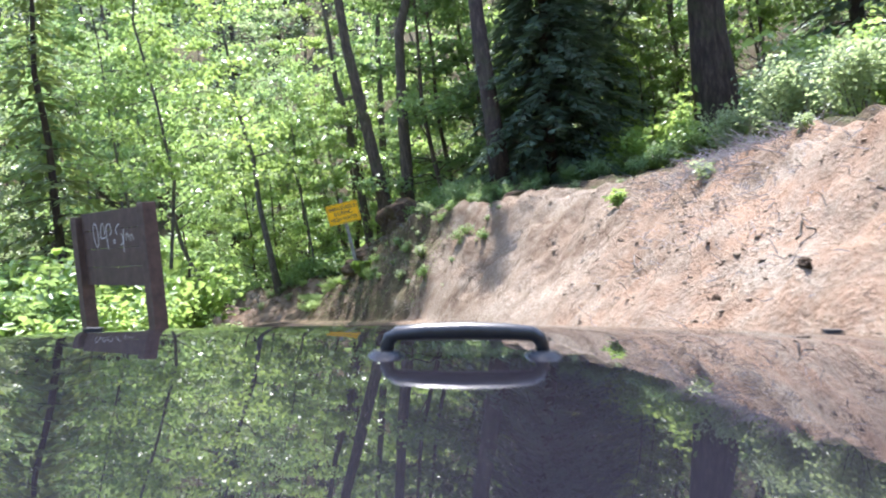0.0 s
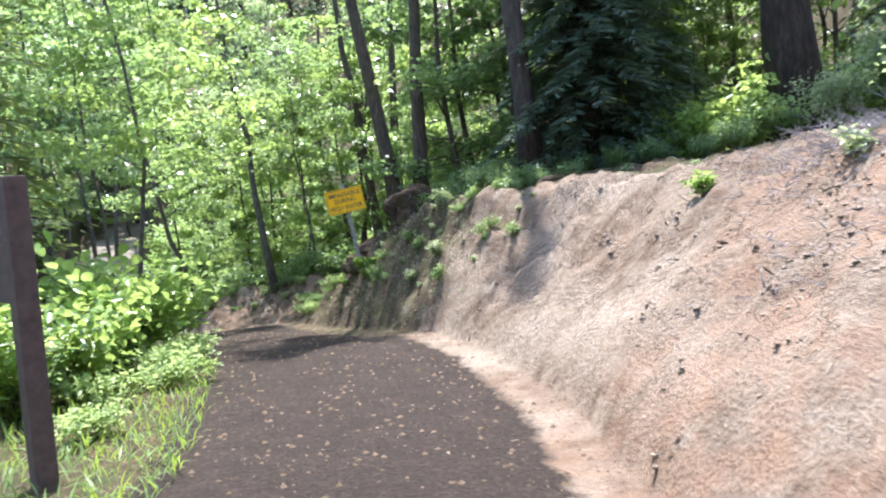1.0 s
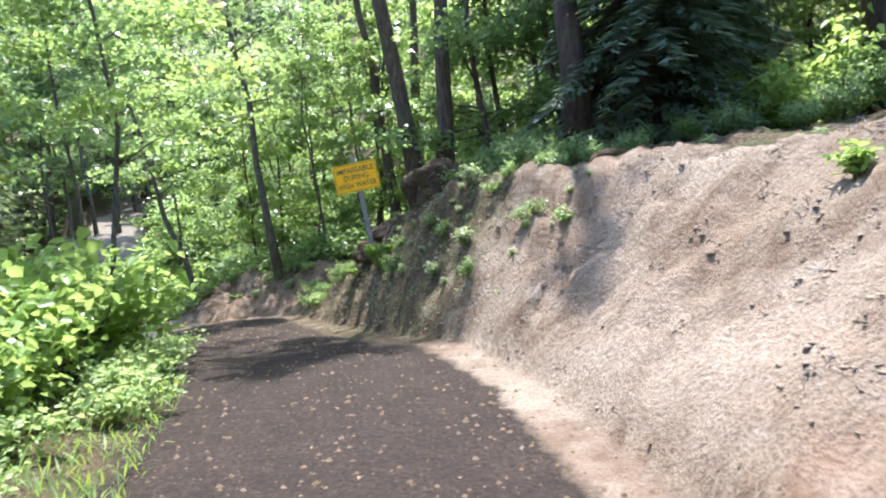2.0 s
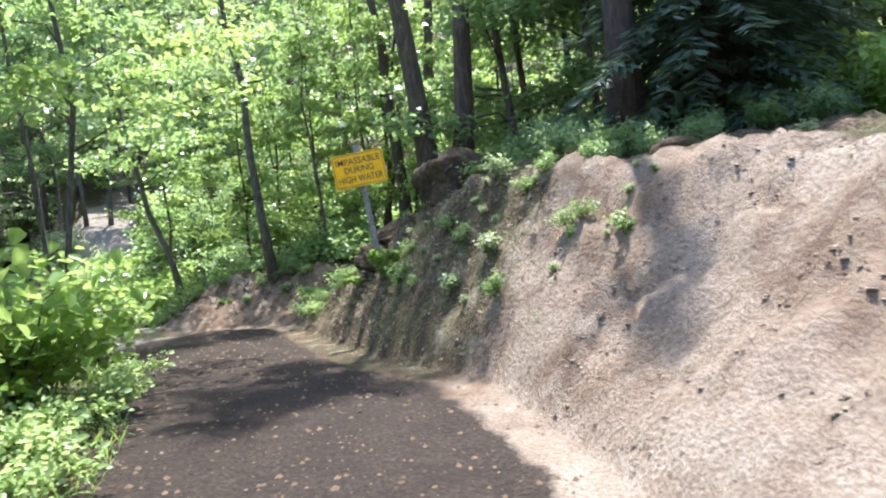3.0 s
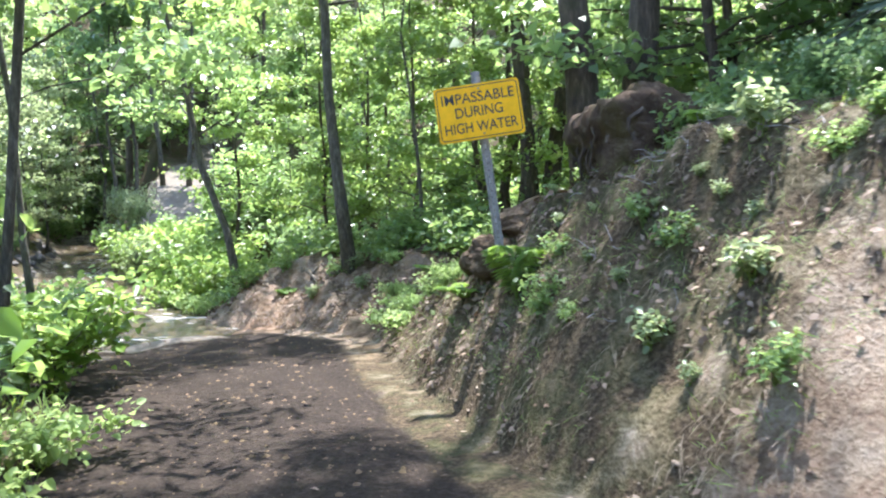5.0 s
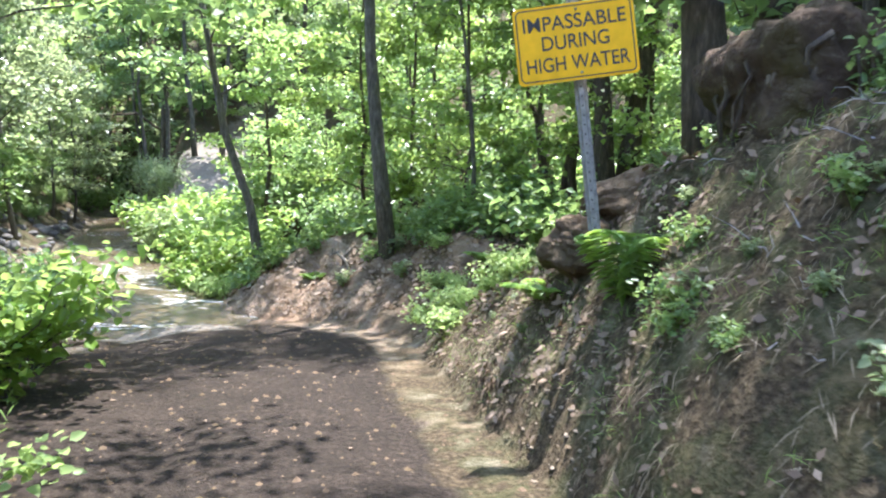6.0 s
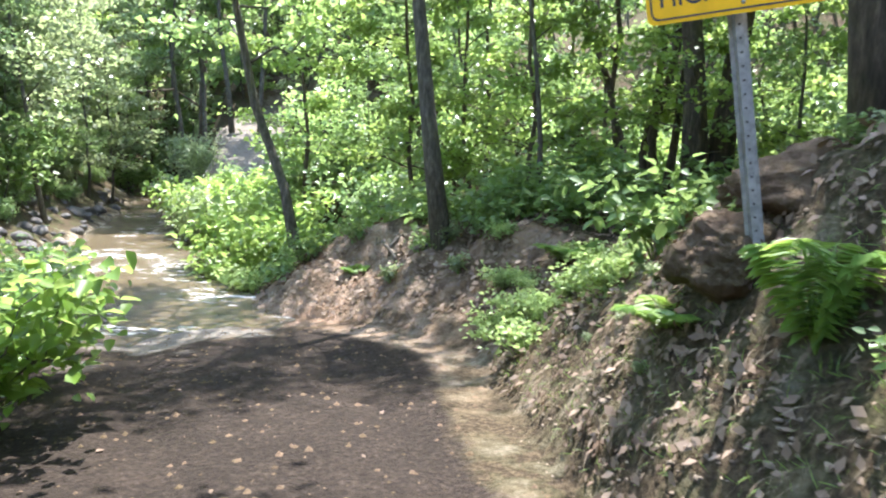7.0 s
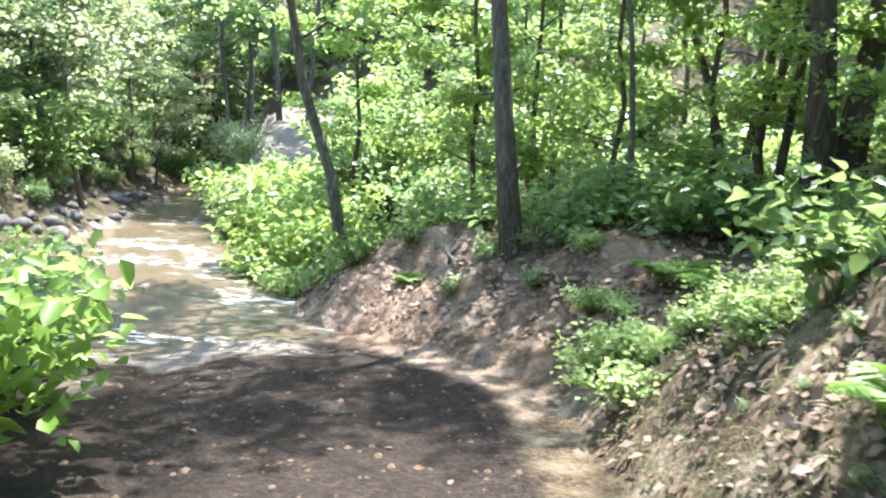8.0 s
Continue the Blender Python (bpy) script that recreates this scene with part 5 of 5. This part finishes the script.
    for k in range(7):
        part("grille_slat", box_mesh("grille_slat", 0.05, 0.03, 0.26, PAINT, 0.01, (-0.36 + 0.12 * k, 1.725, 1.15)), car)
    part("bumper", box_mesh("bumper", 1.64, 0.16, 0.2, BLACK_PLASTIC, 0.03, (0, 1.76, 0.72)), car, "black steel bumper")


vehicle()

# ---------- ferns, small plants, dead wood ----------
ferns = [fern("fern", 11, 0.78, "bright green fern with arching fronds", 1.05), fern("fern", 9, 0.55, "small green fern on the bank"), fern("fern", 7, 0.62, "upright bright green fern beside the sign post", 1.6, 0.42)]
for x, y, k, s in ((-1.95, 17.62, 2, 1.0), (-2.5, 18.4, 1, 0.7), (-3.5, 22.0, 1, 0.8), (-3.2, 21.6, 1, 0.7), (-0.3, 17.4, 1, 0.9), (-6.2, 22.9, 1, 0.5), (-2.2, 21.4, 0, 0.8)):
    put(ferns[k], x, y, rng.uniform(0, 360), s)
retire(*ferns)

weeds = [shrub("weed", 0.32, 0.24, 190, 0.085, LEAF_LIME, "small bright green weed growing in the bare soil", "plant", 5, GRASS),
         shrub("weed", 0.26, 0.28, 150, 0.06, LEAF_GREY, "small grey-green weed on the slope", "plant", 5, GRASS),
         shrub("bramble", 0.45, 0.5, 300, 0.085, LEAF_SHRUB, "low green bramble on the bank", "plant", 6, GRASS),
         shrub("nettle", 0.42, 0.48, 520, 0.07, LEAF_PALE, "patch of pale lime green weeds at the foot of the bank", "plant", 6, GRASS)]
put(weeds[0], 2.49, 10.77, 0, 0.75)
for x, y, k, s in ((2.6, 14.6, 1, 0.6), (3.0, 8.6, 1, 0.9), (3.6, 7.4, 1, 0.6), (2.9, 12.2, 1, 0.4),
                   (-0.5, 17.5, 2, 0.6), (-0.3, 16.3, 1, 1.0), (-0.85, 16.35, 2, 0.4), (0.3, 17.2, 2, 0.6), (-0.1, 17.8, 2, 0.8), (0.9, 16.9, 2, 0.5), (-2.6, 19.6, 2, 1.0), (-0.5, 15.6, 1, 0.8), (-1.0, 15.9, 1, 0.7), (-1.7, 16.9, 2, 0.35),
                   (-5.4, 23.0, 2, 0.5), (-6.4, 23.4, 2, 0.5), (-4.6, 23.6, 2, 1.0), (-4.0, 23.3, 2, 1.1), (-3.5, 22.9, 2, 1.1), (-3.0, 22.9, 2, 1.2), (-4.4, 23.1, 2, 0.9), (-3.9, 24.1, 2, 1.3), (-3.2, 23.6, 2, 1.3), (-5.1, 23.9, 2, 1.1), (-5.0, 22.9, 1, 0.8), (-4.7, 22.2, 1, 0.7), (-5.6, 22.5, 1, 0.7), (-4.3, 22.5, 3, 0.45), (-7.2, 23.6, 2, 0.7), (-7.7, 23.7, 2, 0.9), (-8.2, 23.9, 3, 1.0), (-4.6, 22.9, 2, 0.8), (-5.9, 24.0, 2, 1.2), (-6.9, 24.6, 2, 1.2),
                   (-4.0, 10.6, 3, 0.9), (-3.6, 11.6, 3, 0.8), (-3.9, 12.4, 3, 1.0), (-4.3, 13.2, 3, 0.9), (-4.4, 14.4, 3, 0.9), (-5.0, 15.8, 3, 0.9), (-3.4, 9.2, 3, 0.7), (-4.4, 8.6, 3, 0.9)):
    put(weeds[k], x, y, rng.uniform(0, 360), s * 1.1)
# lush pale weeds on the low ground behind the sign
n = 0
while n < 26:
    x, y = rng.uniform(-4.3, -2.2), rng.uniform(18.9, 22.2)
    if 0.15 < lines_at(x, y)[1] < 1.9 and (x + 2.2) ** 2 + (y - 18.4) ** 2 > 0.3:
        put(weeds[3], x, y, rng.uniform(0, 360), rng.uniform(0.35, 0.65))
        n += 1
n = 0
while n < 85:
    x, y = rng.uniform(-4.5, 1.2), rng.uniform(14, 20.5)
    df = lines_at(x, y)[1]
    if 0.3 < df < 2.2 and (x + 2.1) ** 2 + (y - 18.1) ** 2 > 0.16:
        put(weeds[(1, 2, 1, 1, 2, 1)[n % 6]], x, y, rng.uniform(0, 360), rng.uniform(0.15, 0.45))
        n += 1
retire(*weeds)


def deadfall(name, pts, r, label):
    v, f = tube(pts, np.linspace(r, r * 0.35, len(pts)), 7, 0.3)
    return tagged(new(name, mesh_from(name, v, f, DEADWOOD, True)), label, "branch")


def lying(x, y, dx, dy, dz, lift=0.03):
    z = gz(x, y) + lift
    t = np.linspace(0, 1, 7)[:, None]
    p = np.array([x, y, z]) + t * np.array([dx, dy, dz]) + rng.normal(size=(7, 3)) * 0.03
    p[:, 2] += 0.06 * np.sin(t[:, 0] * 5)
    return p


for x, y, dx, dy, dz, r, lab in ((-5.9, 23.2, 0.5, 0.2, 0.35, 0.03, "bleached dead branch on the leafy bank"), (-5.7, 23.0, -0.4, 0.3, 0.30, 0.025, "bleached dead root sticking out of the bank"), (-5.4, 22.9, 0.5, 0.4, 0.15, 0.03, "bleached dead branch on the leafy bank"),
                                 (-3.9, 21.0, 1.0, 0.3, 0.25, 0.022, "pale fallen stick among the weeds"), (-3.3, 21.5, 0.9, 0.5, 0.2, 0.018, "pale fallen stick among the weeds"), (1.7, 17.2, 0.05, -0.1, 0.75, 0.018, "bleached broken branch leaning on the fir"),
                                 (1.75, 17.15, 0.2, -0.05, 0.6, 0.014, "bleached broken branch leaning on the fir"), (-0.9, 16.6, 0.3, 0.5, 0.45, 0.012, "thin dry stick on the bank"), (-2.3, 19.6, 0.6, 0.1, 0.2, 0.03, "dead branch beside the boulder"), (1.9, 7.9, 0.25, 0.2, 0.12, 0.012, "dark broken root in the cut bank"), (2.4, 5.2, 0.2, 0.1, 0.12, 0.014, "dark broken root in the cut bank"), (1.3, 9.0, 0.5, 0.2, 0.05, 0.012, "thin dry stick on the bank")):
    deadfall("dead_branch", lying(x, y, dx, dy, dz), r, lab)


# grey dead twigs below the crest of the cut
def twigs(n, cx, cy, rx_, ry_, longest=0.2):
    pieces = []
    for k in range(n):
        x, y = cx + rng.normal() * rx_, cy + rng.normal() * ry_
        z = gz(x, y)
        d = unit(1)[0] * np.array([1, 1, 0.5]) + np.array([-0.3, -0.1, 0.25])
        L = rng.uniform(0.05, longest)
        pieces.append(tube(np.stack([(x, y, z), np.array((x, y, z)) + d * L * 0.5 + rng.normal(size=3) * 0.02, np.array((x, y, z)) + d * L]), [0.0045, 0.003, 0.0015], 4))
    v, f = join(pieces)
    tagged(new("dead_twigs", mesh_from("dead_twigs", v, f, TWIG)), "tangle of grey dead twigs on the upper bank", "twigs", kind="stuff")


TWIG = plain("grey_twig", (0.26, 0.24, 0.235), 0.85, 0.0, 0.35)
twigs(700, 3.2, 9.4, 0.35, 1.1)
twigs(420, 3.45, 8.6, 0.3, 0.8, 0.45)
twigs(260, 2.5, 7.0, 0.5, 1.6)
twigs(120, -0.6, 17.2, 0.5, 0.8)


# ---------- ground litter ----------
def spread(name, n, xr, yr, ok, length, width, material, label, category, up=0.15, lift=0.012, fall=0.0):
    xs = rng.uniform(*xr, n * 3)
    ys = rng.uniform(*yr, n * 3)
    k = ok(xs, ys)
    xs, ys = xs[k][:n], ys[k][:n]
    m = len(xs)
    z = terrain(xs, ys)
    e = 0.06
    nx_, ny_ = -(terrain(xs + e, ys) - z) / e, -(terrain(xs, ys + e) - z) / e
    nr = np.stack([nx_, ny_, np.ones(m)], 1)
    nr /= np.linalg.norm(nr, axis=1)[:, None]
    ax = unit(m)
    ax -= nr * np.sum(ax * nr, axis=1)[:, None]
    ax += fall * np.stack([nr[:, 0] * nr[:, 2], nr[:, 1] * nr[:, 2], nr[:, 2] ** 2 - 1], 1)
    ax = ax / np.linalg.norm(ax, axis=1)[:, None] + nr * up * rng.random((m, 1)) * 2 + np.array([0, 0, -0.15]) * (up < 0.5)
    v, f = leaves(np.stack([xs, ys, z], 1) + nr * lift, ax, nr + 0.2 * unit(m), length * (0.5 + rng.random(m)), width, 0.05)
    return tagged(new(name, mesh_from(name, v, f, material)), label, category, kind="stuff")


def on_bank(x, y):
    df, wf = polyline(x, y, FOOT)
    return (df > 0.0) & (df < 3.6) & (wf < 7.2) & (lump(x, y, 1.1, 9.0) + 0.5 * lump(x, y, 0.3, 2.0) > 0.1)


def on_dirt(x, y):
    df, wf = polyline(x, y, FOOT)
    return (df > 0.02) & (df < 2.6) & (wf > 7.4) & (wf < 14) & (lump(x, y, 0.9, 17.0) > -0.35)


def on_track(x, y):
    dr, _ = polyline(x, y, ROAD)
    df, _ = polyline(x, y, FOOT)
    return (np.abs(dr) < 2.8) & (df < 0.2)


def on_verge(x, y):
    dr, _ = polyline(x, y, ROAD)
    df, _ = polyline(x, y, FOOT)
    return (dr < -1.7) & (dr > -4.5) & (df < -0.5)


spread("dry_grass", 19000, (-3, 5.5), (-2, 19), on_bank, 0.12, 0.04, STRAW, "dry straw-coloured grass lying on the cut bank", "dry grass", 0.2, 0.01, 1.6)
spread("fallen_leaves", 12000, (-10, 1), (16, 27), on_dirt, 0.062, 0.6, LITTER, "brown fallen leaves covering the lower bank", "fallen leaves", 0.45, 0.022)
spread("fallen_leaves", 140, (-9, 3), (-2, 23), on_track, 0.05, 0.5, LITTER, "scattered dry leaves and chips on the dirt track", "fallen leaves", 0.1)
def on_corner(x, y):
    df, wf = polyline(x, y, FOOT)
    return (df > 0.05) & (df < 2.6) & (wf > 6.0) & (wf < 9.3) & (lump(x, y, 0.7, 4.0) > -0.1)


spread("fallen_leaves", 2200, (-5, 1.5), (13.5, 21), on_corner, 0.05, 0.6, LITTER, "brown fallen leaves on the shaded bank", "fallen leaves", 0.45, 0.016)
spread("grass", 9000, (-5, 1.5), (12.5, 21), on_corner, 0.07, 0.05, GRASS, "thin green grass growing on the shaded bank", "grass", 0.8)
spread("dry_grass", 5000, (-5, 1.5), (13.5, 21), on_corner, 0.09, 0.04, STRAW, "dry brown grass and roots hanging on the shaded bank", "dry grass", 0.4, 0.012, 1.5)
spread("grass", 9000, (-9, -1), (2, 21), on_verge, 0.16, 0.09, GRASS, "short green grass on the verge of the track", "grass", 1.1)


def pebbles(n):
    xs, ys = rng.uniform(-9, 3, n * 3), rng.uniform(-1, 24, n * 3)
    k = on_track(xs, ys)
    xs, ys = xs[k][:n], ys[k][:n]
    z = terrain(xs, ys)
    base = np.array([(1, 0, 0), (0, 1, 0), (-1, 0, 0), (0, -1, 0), (0, 0, 0.7), (0, 0, -0.7)])
    fc = np.array([(0, 1, 4), (1, 2, 4), (2, 3, 4), (3, 0, 4)])
    m = len(xs)
    s = 0.008 + 0.025 * rng.random(m) ** 3
    b = base[None] * s[:, None, None] * (0.7 + 0.6 * rng.random((m, 6, 3)))
    a = rng.random(m) * 6.28
    ca, sa = np.cos(a)[:, None], np.sin(a)[:, None]
    b = np.stack([b[..., 0] * ca - b[..., 1] * sa, b[..., 0] * sa + b[..., 1] * ca, b[..., 2]], -1)
    v = (b + np.stack([xs, ys, z], 1)[:, None]).reshape(-1, 3)
    f = (fc[None] + 6 * np.arange(m)[:, None, None]).reshape(-1, 3)
    tagged(new("gravel", mesh_from("gravel", v, f, ROCK_BROWN)), "loose brown gravel on the dirt track", "gravel", kind="stuff")


pebbles(4500)


def rubble(name, n, xr, yr, ok, big, material, label):
    """Broken lumps of dry soil, thickest in drifts."""
    g = (1 + 5 ** 0.5) / 2
    base = np.array([(-1, g, 0), (1, g, 0), (-1, -g, 0), (1, -g, 0), (0, -1, g), (0, 1, g), (0, -1, -g), (0, 1, -g), (g, 0, -1), (g, 0, 1), (-g, 0, -1), (-g, 0, 1)]) / 1.9
    fc = np.array([(0, 11, 5), (0, 5, 1), (0, 1, 7), (0, 7, 10), (0, 10, 11), (1, 5, 9), (5, 11, 4), (11, 10, 2), (10, 7, 6), (7, 1, 8), (3, 9, 4), (3, 4, 2), (3, 2, 6), (3, 6, 8), (3, 8, 9), (4, 9, 5), (2, 4, 11), (6, 2, 10), (8, 6, 7), (9, 8, 1)])
    xs, ys = rng.uniform(*xr, n * 5), rng.uniform(*yr, n * 5)
    k = ok(xs, ys) & (lump(xs, ys, 0.8, 31.0) + 0.6 * lump(xs, ys, 0.25, 33.0) > 0.0)
    xs, ys = xs[k][:n], ys[k][:n]
    m = len(xs)
    s = 0.01 + big * rng.random(m) ** 4
    b = base[None] * s[:, None, None] * (0.55 + 0.9 * rng.random((m, 12, 1))) * np.array([1.25, 1.0, 0.4])
    a = rng.random(m) * 6.28
    ca, sa = np.cos(a)[:, None], np.sin(a)[:, None]
    b = np.stack([b[..., 0] * ca - b[..., 1] * sa, b[..., 0] * sa + b[..., 1] * ca, b[..., 2]], -1)
    v = (b + np.stack([xs, ys, terrain(xs, ys) - 0.25 * s], 1)[:, None]).reshape(-1, 3)
    f = (fc[None] + 12 * np.arange(m)[:, None, None]).reshape(-1, 3)
    tagged(new(name, mesh_from(name, v, f, material)), label, "soil lumps", kind="stuff")


def cut_face(x, y):
    df, wf = polyline(x, y, FOOT)
    return (df > -0.1) & (df < 2.9) & (wf < 8.2)


rubble("soil_lumps", 5000, (-3.5, 4.5), (2, 19), cut_face, 0.022, CRUMBS, "crumbled lumps of dry pale soil on the cut bank")
